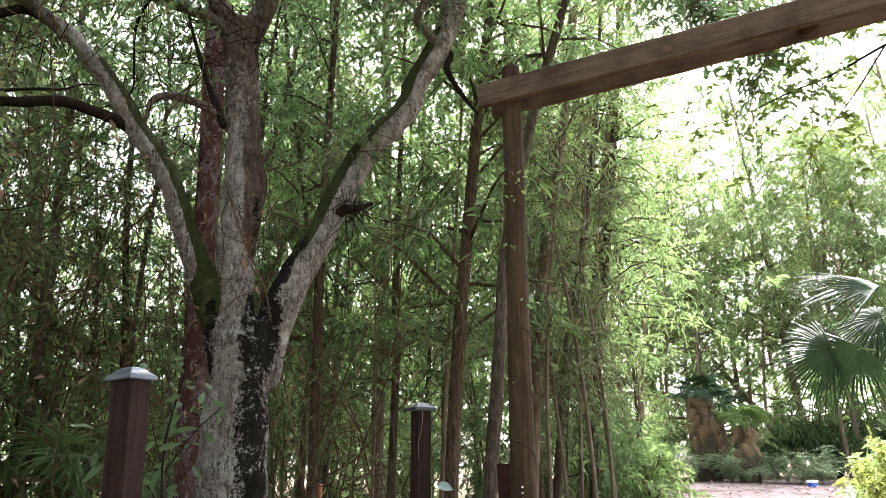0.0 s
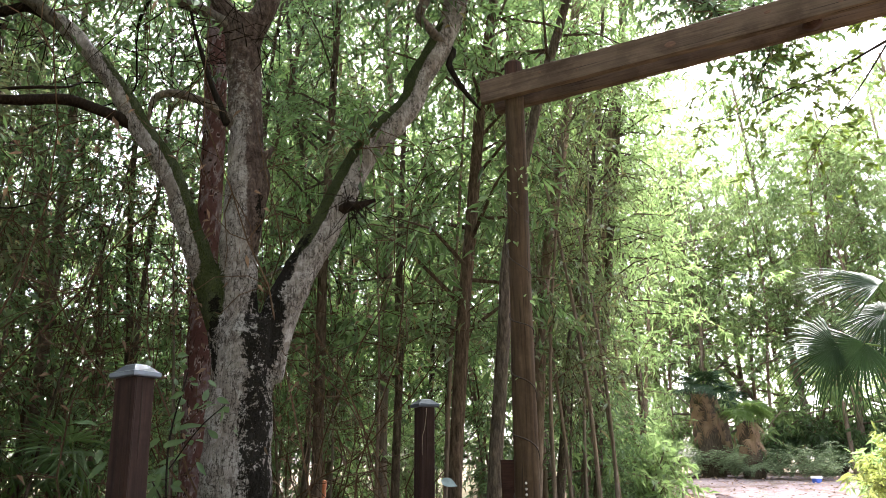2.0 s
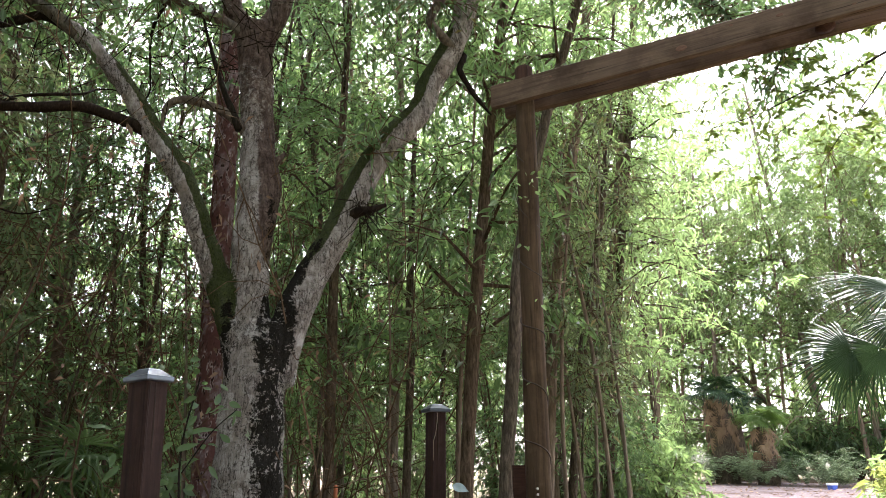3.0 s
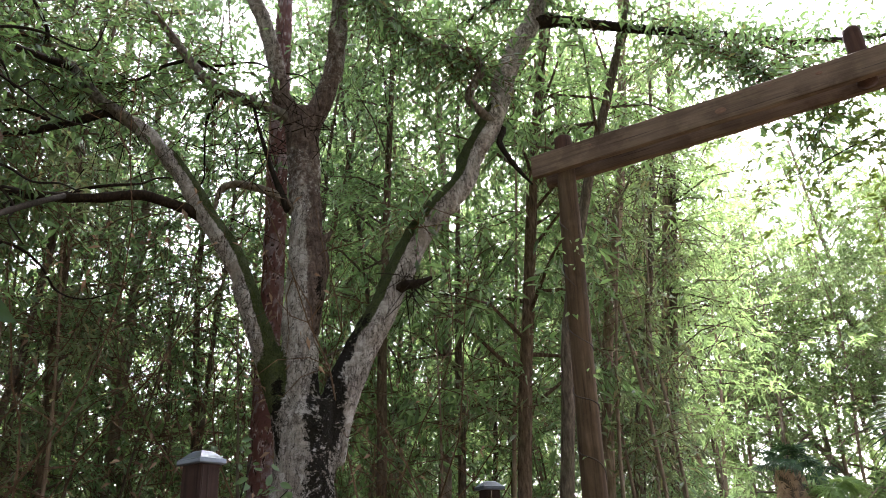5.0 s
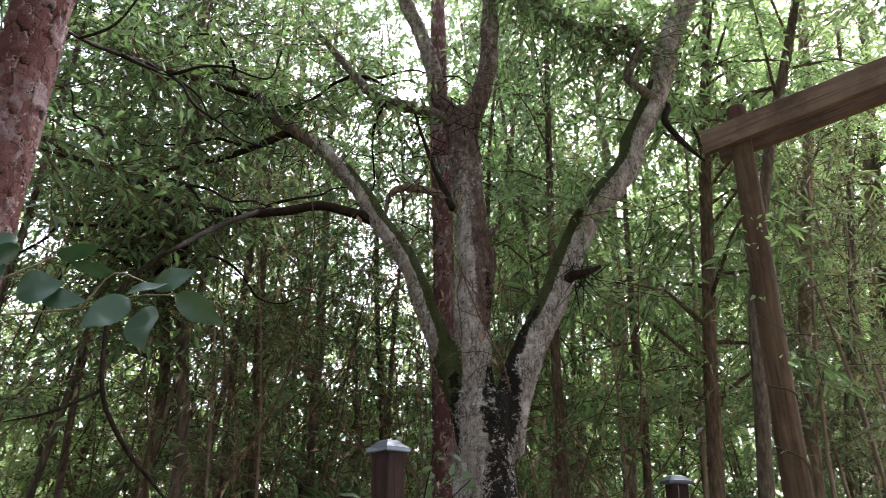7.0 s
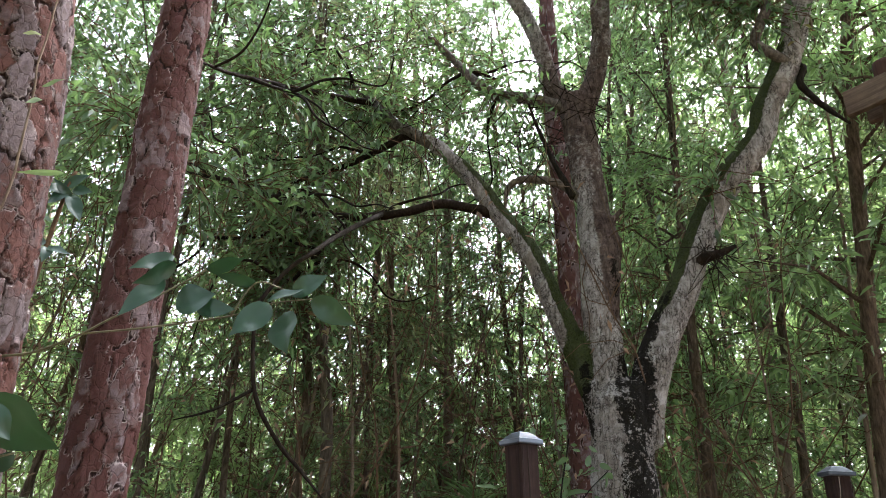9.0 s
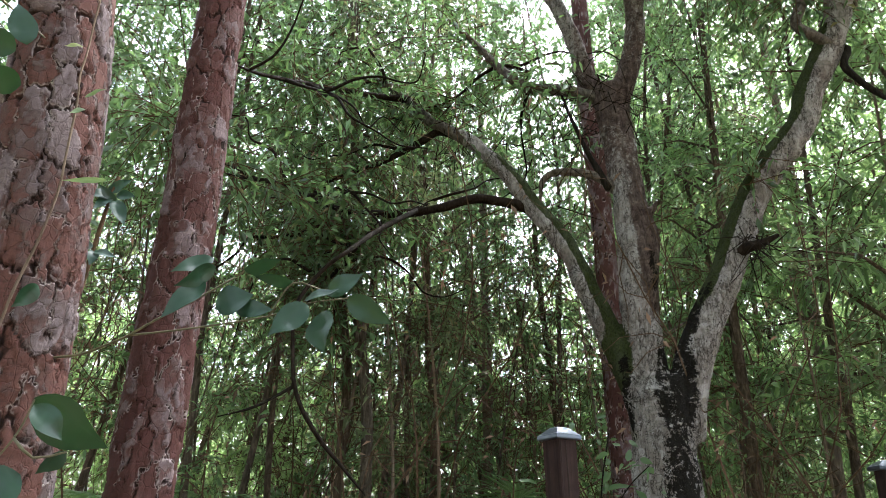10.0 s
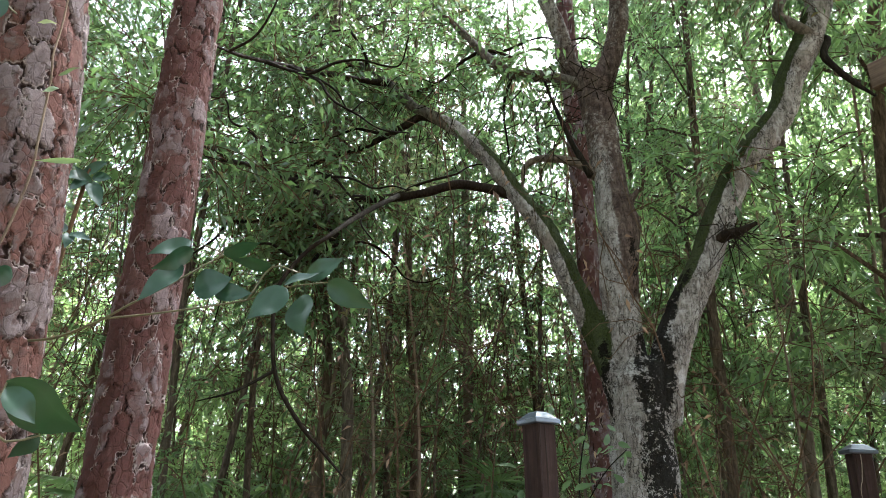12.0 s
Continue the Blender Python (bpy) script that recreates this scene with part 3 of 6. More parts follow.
def build_capped_post(at, turn, lean, cap_size, label):
    """A square stained post with an overhanging hipped metal cap."""
    post = thing("fence_post", at, label, "post", "capped posts by the gate", turn=turn)
    h = at[2]
    post.matrix_world = pose(at[0], at[1], 0, lean[0], lean[1], turn)
    bm = bmesh.new()
    s, c = 0.0445, 0.006
    prof = [(-s + c, -s), (s - c, -s), (s, -s + c), (s, s - c), (s - c, s), (-s + c, s), (-s, s - c), (-s, -s + c)]
    g = np.random.default_rng(int(h * 1000))
    levels = np.linspace(-0.05, h - 0.042, 34)
    rings = [[bm.verts.new((x * (1 + g.normal() * 0.006), y * (1 + g.normal() * 0.006), z)) for x, y in prof] for z in levels]
    for a, b in zip(rings, rings[1:]):
        for k in range(8):
            bm.faces.new([a[k], a[(k + 1) % 8], b[(k + 1) % 8], b[k]])
    bm.faces.new(rings[-1])
    part("shaft", bm, WOOD_POST, post, "dark brown stained square timber")
    e = cap_size / 2
    bm = bmesh.new()
    prev = None
    for half, z in ((s + 0.002, h - 0.046), (e, h - 0.044), (e + 0.0015, h - 0.04), (e + 0.0015, h - 0.028), (e - 0.005, h - 0.024), (e * 0.52, h - 0.004), (e * 0.47, h - 0.003)):
        ring = [bm.verts.new((sx * half, sy * half, z)) for sx, sy in ((-1, -1), (1, -1), (1, 1), (-1, 1))]
        if prev:
            for k in range(4):
                bm.faces.new([prev[k], prev[(k + 1) % 4], ring[(k + 1) % 4], ring[k]])
        prev = ring
    bm.faces.new(prev)
    cap = part("cap", bm, CAP_METAL, post, "grey metal hipped cap with a rim")
    bm = bmesh.new()
    lo = [bm.verts.new((sx * e * 0.46, sy * e * 0.46, h - 0.003)) for sx, sy in ((-1, -1), (1, -1), (1, 1), (-1, 1))]
    hi = [bm.verts.new((sx * e * 0.42, sy * e * 0.42, h)) for sx, sy in ((-1, -1), (1, -1), (1, 1), (-1, 1))]
    for k in range(4):
        bm.faces.new([lo[k], lo[(k + 1) % 4], hi[(k + 1) % 4], hi[k]])
    bm.faces.new(hi)
    part("lamp_panel", bm, CAP_PANEL, cap, "pale flat panel on the cap")
    return post


build_capped_post((-0.972, 2.232, 1.636), 66, (-2.46, -1.1), 0.110, "dark brown stained post with a grey metal cap, taller-looking")
build_capped_post((-0.152, 3.818, 1.652), 28, (0, 0.6), 0.122, "dark brown stained post with a pale metal cap and hanging tendril")


def build_tendril():
    t = thing("dry_tendril", (-0.125, 3.752, 1.60), "thin pale dry tendril hanging from a post cap", "tendril")
    pts = [(0, 0, 0, 0.0022), (-0.002, -0.006, -0.05, 0.002), (-0.012, -0.006, -0.12, 0.002), (-0.022, -0.004, -0.15, 0.0018), (-0.024, -0.003, -0.25, 0.0012)]
    part("stem", join_tubes("stem", [tube_arrays(pts, 5, 0.02)]), BARK_PALE, t)


build_tendril()


def build_short_post():
    p = thing("short_post", (0.345, 4.09, 0.0), "short dark red-brown board post beside the gate pole", "post")
    bm = plank(1.42, 0.085, 0.045, 8)
    b = part("board", bm, WOOD_DARK, p)
    b.matrix_local = pose(0, 0, -0.1, 0, -90, 90) @ pose(0, 0, 0, 90, 0, 0)


build_short_post()

# ---- the old many-stemmed tree ----
TREE_RIGHT = np.array([0.954, 0.299, 0.0])
TREE_AT = np.array([-1.31, 4.25, 0.0])


def main_tree():
    tree = thing("old_tree", tuple(TREE_AT), "old pale grey-barked tree forking into three mossy limbs", "tree")
    trunk = [(-1.29, 4.25, -0.1, 0.27), (-1.29, 4.25, 0.3, 0.235), (-1.30, 4.25, 1.07, 0.213), (-1.31, 4.25, 1.41, 0.204), (-1.31, 4.25, 1.76, 0.20), (-1.31, 4.25, 2.06, 0.195), (-1.30, 4.25, 2.2, 0.15)]
    centre = [(-1.34, 4.25, 1.85, 0.15), (-1.37, 4.24, 2.26, 0.125), (-1.385, 4.23, 2.57, 0.121), (-1.39, 4.23, 2.89, 0.132), (-1.37, 4.24, 3.2, 0.142), (-1.40, 4.22, 3.42, 0.122), (-1.41, 4.22, 3.55, 0.113), (-1.45, 4.21, 3.99, 0.12), (-1.48, 4.2, 4.3, 0.128), (-1.49, 4.2, 4.5, 0.12)]
    left = [(-1.36, 4.23, 1.95, 0.12), (-1.49, 4.2, 2.25, 0.095), (-1.62, 4.16, 2.59, 0.086), (-1.72, 4.12, 2.86, 0.079), (-1.86, 4.08, 3.21, 0.076), (-2.07, 4.02, 3.52, 0.073), (-2.27, 3.95, 3.84, 0.066), (-2.49, 3.88, 4.11, 0.058), (-2.67, 3.80, 4.27, 0.05)]
    right = [(-1.20, 4.29, 1.85, 0.13), (-1.12, 4.31, 2.24, 0.118), (-1.02, 4.34, 2.52, 0.115), (-0.89, 4.39, 2.81, 0.107), (-0.75, 4.43, 3.17, 0.104), (-0.6, 4.48, 3.51, 0.103), (-0.4, 4.54, 3.8, 0.102), (-0.26, 4.58, 4.0, 0.096), (-0.17, 4.61, 4.27, 0.095), (-0.04, 4.65, 4.53, 0.1), (0.06, 4.68, 4.8, 0.094), (0.14, 4.69, 5.1, 0.094), (0.27, 4.73, 5.45, 0.092), (0.42, 4.78, 5.76, 0.085), (0.6, 4.84, 6.4, 0.07), (0.75, 4.9, 7.2, 0.045)]
    top_l = [(-1.49, 4.19, 4.3, 0.1), (-1.58, 4.15, 4.5, 0.08), (-1.67, 4.12, 4.66, 0.072), (-1.72, 4.1, 4.95, 0.068), (-1.85, 4.06, 5.39, 0.066), (-1.98, 4.02, 5.72, 0.06), (-2.2, 3.95, 6.5, 0.05), (-2.35, 3.9, 7.4, 0.03)]
    top_r = [(-1.46, 4.2, 4.3, 0.1), (-1.38, 4.22, 4.52, 0.085), (-1.31, 4.24, 4.8, 0.079), (-1.27, 4.25, 5.06, 0.078), (-1.25, 4.25, 5.69, 0.074), (-1.2, 4.3, 6.6, 0.06), (-1.15, 4.35, 7.6, 0.03)]
    knob = [(-1.36, 4.2, 3.3, 0.06), (-1.29, 4.2, 3.36, 0.045), (-1.23, 4.2, 3.40, 0.028), (-1.2, 4.2, 3.45, 0.014)]
    burl = [(-1.24, 4.17, 1.9, 0.07), (-1.21, 4.15, 2.04, 0.075), (-1.18, 4.2, 2.2, 0.05)]
    knee = [(-0.42, 4.53, 3.78, 0.08), (-0.33, 4.53, 3.74, 0.05), (-0.29, 4.52, 3.74, 0.02)]
    stems = [tube_arrays(s, 22, 0.06, 0.05, 8.0, i) for i, s in enumerate((trunk, centre, left, right, top_l, top_r, knob, burl, knee))]
    stems = [(v - TREE_AT, f, e) for v, f, e in stems]
    rough = new("blank", join_tubes("blank", stems))
    mod = rough.modifiers.new("join", "REMESH")
    mod.mode, mod.voxel_size, mod.use_smooth_shade = "VOXEL", 0.0145, True
    soft = rough.modifiers.new("soften", "SMOOTH")
    soft.factor, soft.iterations = 0.5, 9
    mesh = bpy.data.meshes.new_from_object(rough.evaluated_get(bpy.context.evaluated_depsgraph_get()))
    bpy.data.objects.remove(rough)
    n = len(mesh.vertices)
    co, no = np.empty(n * 3, np.float32), np.empty(n * 3, np.float32)
    mesh.vertices.foreach_get("co", co)
    mesh.vertices.foreach_get("normal", no)
    co, no = co.reshape(-1, 3).astype(float), no.reshape(-1, 3).astype(float)
    s, z = co @ TREE_RIGHT, co[:, 2]
    d = 0.006 * wobble(co * [1, 1, 0.22], 26, 3) + 0.008 * wobble(co, 7, 6)
    d += 0.004 * (0.5 - np.abs(wobble(co * [1, 1, 0.4], 60, 4))) + 0.003 * (0.5 - np.abs(wobble(co * [1, 1, 1.4], 95, 9)))
    low = np.clip(1.25 - z / 1.0, 0, 1)
    d += 0.03 * low * wobble(co * [1, 1, 0.1], 9, 5)
    co2 = co + no * d[:, None]
    mesh.vertices.foreach_set("co", co2.astype(np.float32).ravel())

    def blob(s0, z0, ws, wz):
        return np.exp(-((s - s0) / ws) ** 2 - ((z - z0) / wz) ** 2)

    across = no @ TREE_RIGHT
    streak = np.clip(1.25 * np.exp(-((s - (0.125 - 0.03 * np.clip(z - 1.1, 0, 1.1))) / 0.115) ** 2), 0, 1) * np.clip((z - 0.2) / 0.5, 0, 1) * np.clip((2.45 - z) / 0.25, 0, 1)
    fork = 1.5 * blob(0.12, 2.25, 0.10, 0.22) + 1.1 * blob(-0.20, 2.1, 0.055, 0.32)
    under = np.clip(-across * 1.4 + 0.15, 0, 1) * (s > 0.12) * np.clip((z - 2.1) * 3, 0, 1) * np.clip((3.3 - z) * 1.6, 0, 1)
    algae = np.clip(streak + fork + under + 0.75 * blob(0.03, 2.95, 0.06, 0.36), 0, 1)
    moss_r = np.clip(-across * 1.1 + no[:, 2] * 0.4 - 0.1, 0, 1) * (s > 0.16) * np.clip((z - 2.5) * 2.5, 0, 1) * np.clip((4.9 - z) * 2, 0, 1)
    moss_l = np.clip(across * 0.9 + no[:, 2] * 0.5 + 0.1, 0, 1) * (s < -0.18) * np.clip((z - 2.1) * 3, 0, 1) * np.clip((4.3 - z) * 1.2, 0, 1)
    moss = np.clip(2.4 * moss_r + 2.2 * moss_l + 1.7 * blob(-0.25, 2.35, 0.09, 0.22), 0, 1)
    middle = (s > -0.3) * (s < 0.2)
    brown = np.clip(1.7 * blob(0.01, 3.05, 0.075, 0.42) * middle + 1.5 * blob(0.0, 3.38, 0.09, 0.13) + 0.9 * blob(-0.12, 4.4, 0.2, 0.22) + 0.62 * np.clip((z - 3.35) / 0.3, 0, 1) * (s < 0.25) * (s > -0.45), 0, 1)
    for name, values in (("algae", algae), ("moss", moss), ("brown", brown)):
        a = mesh.attributes.new(name, "FLOAT", "POINT")
        a.data.foreach_set("value", np.clip(values, 0, 1).astype(np.float32))
    part("trunk", mesh, BARK_MAIN, tree, "grey ridged bark with black algae and green moss")

    def branch(points, label="", bark=BARK_DARK, sides=9):
        rel = [(x - TREE_AT[0], y - TREE_AT[1], z, r) for x, y, z, r in points]
        part("branch", join_tubes("branch", [tube_arrays(rel, sides, 0.05, 0.14, 16, len(points))]), bark, tree, label)
        return points

    grey = bark_material("grey_branch_bark", (0.03, 0.026, 0.022), (0.10, 0.09, 0.078), (0.20, 0.182, 0.165), grain=(40, 40, 20), depth=0.012)
    kept = []
    kept.append(branch([(-2.6, 3.83, 4.2, 0.05), (-2.78, 3.74, 4.34, 0.045), (-2.89, 3.71, 4.41, 0.042), (-3.1, 3.65, 4.67, 0.036), (-3.32, 3.58, 4.88, 0.03), (-3.7, 3.46, 5.05, 0.02), (-4.2, 3.3, 5.15, 0.01)], bark=grey))
    kept.append(branch([(-2.62, 3.82, 4.22, 0.045), (-2.83, 3.78, 4.33, 0.036), (-2.97, 3.73, 4.26, 0.031), (-3.3, 3.62, 4.1, 0.024), (-3.7, 3.5, 4.0, 0.017), (-4.1, 3.4, 3.85, 0.008)]))
    kept.append(branch([(-2.12, 4.0, 3.54, 0.05), (-2.25, 3.94, 3.58, 0.042), (-2.43, 3.88, 3.64, 0.038), (-2.56, 3.83, 3.64, 0.036), (-2.8, 3.75, 3.59, 0.035), (-3.17, 3.63, 3.58, 0.032), (-3.51, 3.52, 3.62, 0.028), (-3.94, 3.39, 3.49, 0.02), (-4.4, 3.24, 3.48, 0.012)], "dark lichened side branch"))
    kept.append(branch([(-3.2, 3.62, 3.58, 0.022), (-3.4, 3.55, 3.35, 0.02), (-3.51, 3.52, 3.22, 0.019), (-3.68, 3.47, 3.04, 0.016), (-3.95, 3.38, 2.96, 0.008)]))
    branch([(-1.49, 4.17, 3.60, 0.042), (-1.6, 4.14, 3.72, 0.034), (-1.78, 4.09, 3.79, 0.031), (-1.92, 4.06, 3.81, 0.028), (-2.01, 4.03, 3.74, 0.022), (-2.03, 4.03, 3.58, 0.012)], "arched grey dead branch", grey)
    branch([(-1.52, 4.14, 3.6, 0.03), (-1.6, 4.13, 3.78, 0.024), (-1.67, 4.12, 3.95, 0.019), (-1.79, 4.09, 4.3, 0.014), (-1.87, 4.06, 4.6, 0.008)])
    branch([(0.0, 4.66, 4.57, 0.04), (0.09, 4.69, 4.54, 0.03), (0.05, 4.66, 4.4, 0.025), (0.12, 4.69, 4.26, 0.022), (0.2, 4.73, 4.15, 0.018), (0.3, 4.76, 4.03, 0.008)])
    kept.append(branch([(-1.52, 4.16, 4.38, 0.06), (-1.7, 4.1, 4.48, 0.052), (-1.86, 4.06, 4.55, 0.05), (-2.09, 3.99, 4.62, 0.048), (-2.28, 3.93, 4.79, 0.04), (-2.5, 3.86, 5.1, 0.03), (-2.8, 3.75, 5.5, 0.014)], bark=grey))
    kept.append(branch([(0.0, 4.6, 4.56, 0.04), (-0.11, 4.5, 4.64, 0.036), (-0.18, 4.47, 4.73, 0.036), (-0.12, 4.49, 4.9, 0.04), (-0.07, 4.5, 5.05, 0.042), (-0.17, 4.47, 5.22, 0.042), (-0.41, 4.41, 5.23, 0.04), (-0.69, 4.32, 5.35, 0.033), (-0.9, 4.25, 5.6, 0.02), (-1.1, 4.15, 5.8, 0.01)], "twisting grey branch", grey))
    kept.append(branch([(0.40, 4.77, 5.74, 0.075), (0.55, 4.82, 5.80, 0.066), (0.75, 4.89, 5.84, 0.056), (1.51, 5.12, 5.87, 0.046), (2.24, 5.35, 5.94, 0.042), (2.94, 5.57, 5.97, 0.036), (3.68, 5.81, 6.11, 0.03), (4.6, 6.0, 6.3, 0.012)], "long dark level branch"))
    kept.append(branch([(1.6, 5.14, 5.88, 0.024), (1.9, 5.0, 5.6, 0.02), (2.05, 4.75, 5.2, 0.018), (2.1, 4.56, 4.95, 0.016), (2.16, 4.5, 4.78, 0.01), (2.24, 4.45, 4.62, 0.005)]))
    kept.append(branch([(2.5, 5.42, 5.95, 0.022), (2.8, 5.3, 5.6, 0.018), (2.95, 5.1, 5.1, 0.013), (2.8, 4.9, 4.6, 0.009), (2.6, 4.95, 4.3, 0.005)]))
    branch([(-2.95, 3.68, 3.58, 0.022), (-2.75, 3.2, 3.25, 0.019), (-2.5, 2.7, 2.9, 0.016), (-2.36, 2.37, 2.64, 0.013), (-2.44, 2.29, 2.53, 0.012), (-2.52, 2.21, 2.33, 0.011), (-2.52, 2.21, 2.12, 0.011), (-2.48, 2.24, 1.86, 0.011), (-2.39, 2.33, 1.66, 0.012), (-2.3, 2.42, 1.53, 0.009), (-2.2, 2.5, 1.4, 0.004)], "thin dark hanging branch")
    branch([(-2.49, 2.24, 1.9, 0.009), (-2.6, 2.1, 1.78, 0.007), (-2.72, 1.98, 1.72, 0.003)])
    kept.append(branch([(-3.1, 3.65, 4.67, 0.03), (-3.2, 3.2, 4.5, 0.022), (-3.15, 2.6, 4.2, 0.018), (-3.0, 2.1, 3.9, 0.012), (-2.9, 1.8, 3.75, 0.006)]))
    kept.append(branch([(-3.5, 3.5, 3.62, 0.024), (-3.4, 3.0, 3.5, 0.02), (-3.2, 2.5, 3.35, 0.016), (-3.2, 2.0, 3.2, 0.008)]))
    branch([(-0.78, 4.38, 3.02, 0.05), (-0.69, 4.36, 3.05, 0.04), (-0.6, 4.36, 3.06, 0.028), (-0.5, 4.37, 3.1, 0.014)], "broken twiggy stub")
    # Unseen high branches, added so that the crown shades the pines.
    for a, (dx, dy) in enumerate(((-1.6, -0.9), (-0.6, -1.6), (1.0, -1.2), (-2.2, 0.4), (0.8, 1.2), (-0.9, 1.4), (1.9, 0.2))):
        x, y, z = ((-2.1, 3.98, 6.2), (-1.2, 4.3, 6.4), (0.55, 4.83, 6.2))[a % 3]
        kept.append(branch([(x, y, z, 0.04), (x + dx * 0.4, y + dy * 0.4, z + 0.5, 0.03), (x + dx * 0.8, y + dy * 0.8, z + 0.8, 0.018), (x + dx * 1.3, y + dy * 1.3, z + 0.9, 0.006)]))
    # More unseen branches towards the viewpoint, added to block sun on the pines.
    for x, y in ((-0.9, 3.4), (0.2, 2.9), (-1.9, 2.6), (-0.6, 2.2), (0.9, 3.6)):
        kept.append(branch([(-1.2, 4.3, 6.3, 0.04), (-1.2 * 0.5 + x * 0.5, 4.3 * 0.5 + y * 0.5, 6.75, 0.03), (x, y, 6.9, 0.018), (x * 1.2 + 0.3, y - 0.5, 6.95, 0.006)]))
    # leafy twigs of the high crown and the hanging sprays
    g = np.random.default_rng(21)
    # crooked dark side branches of the left limbs
    for pts in [p for p in kept if p[-1][0] < -2.4]:
        rows = curve_points(pts, 0.05)
        for _ in range(4):
            x, y, z, r = rows[g.integers(len(rows) // 3, len(rows))]
            way = g.normal(size=3) * [1.0, 0.8, 0.35]
            way /= np.linalg.norm(way)
            line, thick = [(x, y, z, min(r, 0.017))], min(r, 0.017)
            for _ in range(6):
                way = way + g.normal(size=3) * 0.42
                way /= np.linalg.norm(way)
                x, y, z = x + way[0] * 0.2, y + way[1] * 0.2, z + way[2] * 0.2
                thick *= 0.8
                line.append((x, y, z, thick))
            kept.append(branch(line, sides=6)) if g.uniform() < 0.3 else branch(line, sides=6)
    starts, ways = [], []
    for pts in [top_l[4:], top_r[4:], right[12:]] + kept:
        rows = curve_points(pts, 0.03)
        k = len(rows)
        pick = g.integers(int(k * 0.25), k, int((30 + 18 * len(pts)) * (0.5 if pts[-1][0] < -2.4 else 1.0)))
        starts.append(rows[pick, :3] - TREE_AT)
        w = g.normal(size=(len(pick), 3)) * [1, 1, 0.6]
        ways.append(w)
    starts, ways = np.vstack(starts), np.vstack(ways)
    clear = (starts[:, 0] > -3.1 - TREE_AT[0]) & (starts[:, 0] < -1.4 - TREE_AT[0]) & (starts[:, 2] < 4.55)
    starts, ways = starts[~clear], ways[~clear]
    clump = np.array([-0.60, 4.38, 3.58]) - TREE_AT + g.normal(size=(22, 3)) * 0.05
    starts, ways = np.vstack([starts, clump]), np.vstack([ways, g.normal(size=(22, 3)) * 0.4])
    tw, lv = spray(starts, ways, 0.62, 10, 0.085, 0.38, g, 0.5)
    tagged(part("twigwork", array_mesh("twigwork", *tw), TWIG, tree), kind="stuff")
    tagged(part("crown", array_mesh("crown", *lv), LEAF_CROWN, tree, "small hanging leaves in a backlit dark tone"), kind="stuff")
    # bare tangled twigs at the broken stub and among the left limbs
    b = np.vstack([np.tile(np.array([-0.62, 4.36, 3.06]), (40, 1)), np.tile(np.array([-1.6, 4.12, 4.4]), (90, 1)), np.tile(np.array([-2.7, 3.8, 4.3]), (70, 1)), np.tile(np.array([-1.9, 4.0, 4.0]), (60, 1))]) - TREE_AT
    b = b + g.normal(size=b.shape) * np.vstack([np.full((40, 3), 0.07), np.full((220, 3), 0.22)])
    e = b + g.normal(size=b.shape) * [0.13, 0.11, 0.12] + np.array([0.02, 0, -0.06])
    tagged(part("dead_twigwork", array_mesh("dead_twigwork", *thin_tubes(b, e, 0.005, 0.0015)), BARK_DARK, tree, "tangle of thin dead twigs"), kind="stuff")


main_tree()


# ---- plated pines ----
def plate_cells(u, v, girth, wide, tall, seed):
    """Irregular cells on an unrolled trunk: number of the cell, distance to its border, a random value for each."""
    g = np.random.default_rng(seed)
    cols, rows = max(3, int(round(girth / wide))), int(16.0 / tall)
    ju, jv, val = g.uniform(0.08, 0.92, (rows, cols)), g.uniform(0.02, 0.98, (rows, cols)), g.uniform(size=(rows, cols))
    pu, pv = u / girth * cols, (v + 1.0) / tall
    iu, iv = np.floor(pu).astype(int), np.clip(np.floor(pv).astype(int), 1, rows - 2)
    best, second, cell = np.full(len(u), 9.0), np.full(len(u), 9.0), np.zeros(len(u), int)
    for a in (-1, 0, 1):
        for b in (-1, 0, 1):
            cu, cv = (iu + a) % cols, iv + b
            x, y = np.abs(pu - (iu + a + ju[cv, cu])), np.abs(pv - (cv + jv[cv, cu]))
            d = 0.6 * np.maximum(x, y) + 0.4 * np.hypot(x, y)
            nearer = d < best
            second = np.where(nearer, best, np.minimum(second, d))
            cell = np.where(nearer, cv * cols + cu, cell)
            best = np.minimum(best, d)
    return cell, second - best, val.ravel()[cell]


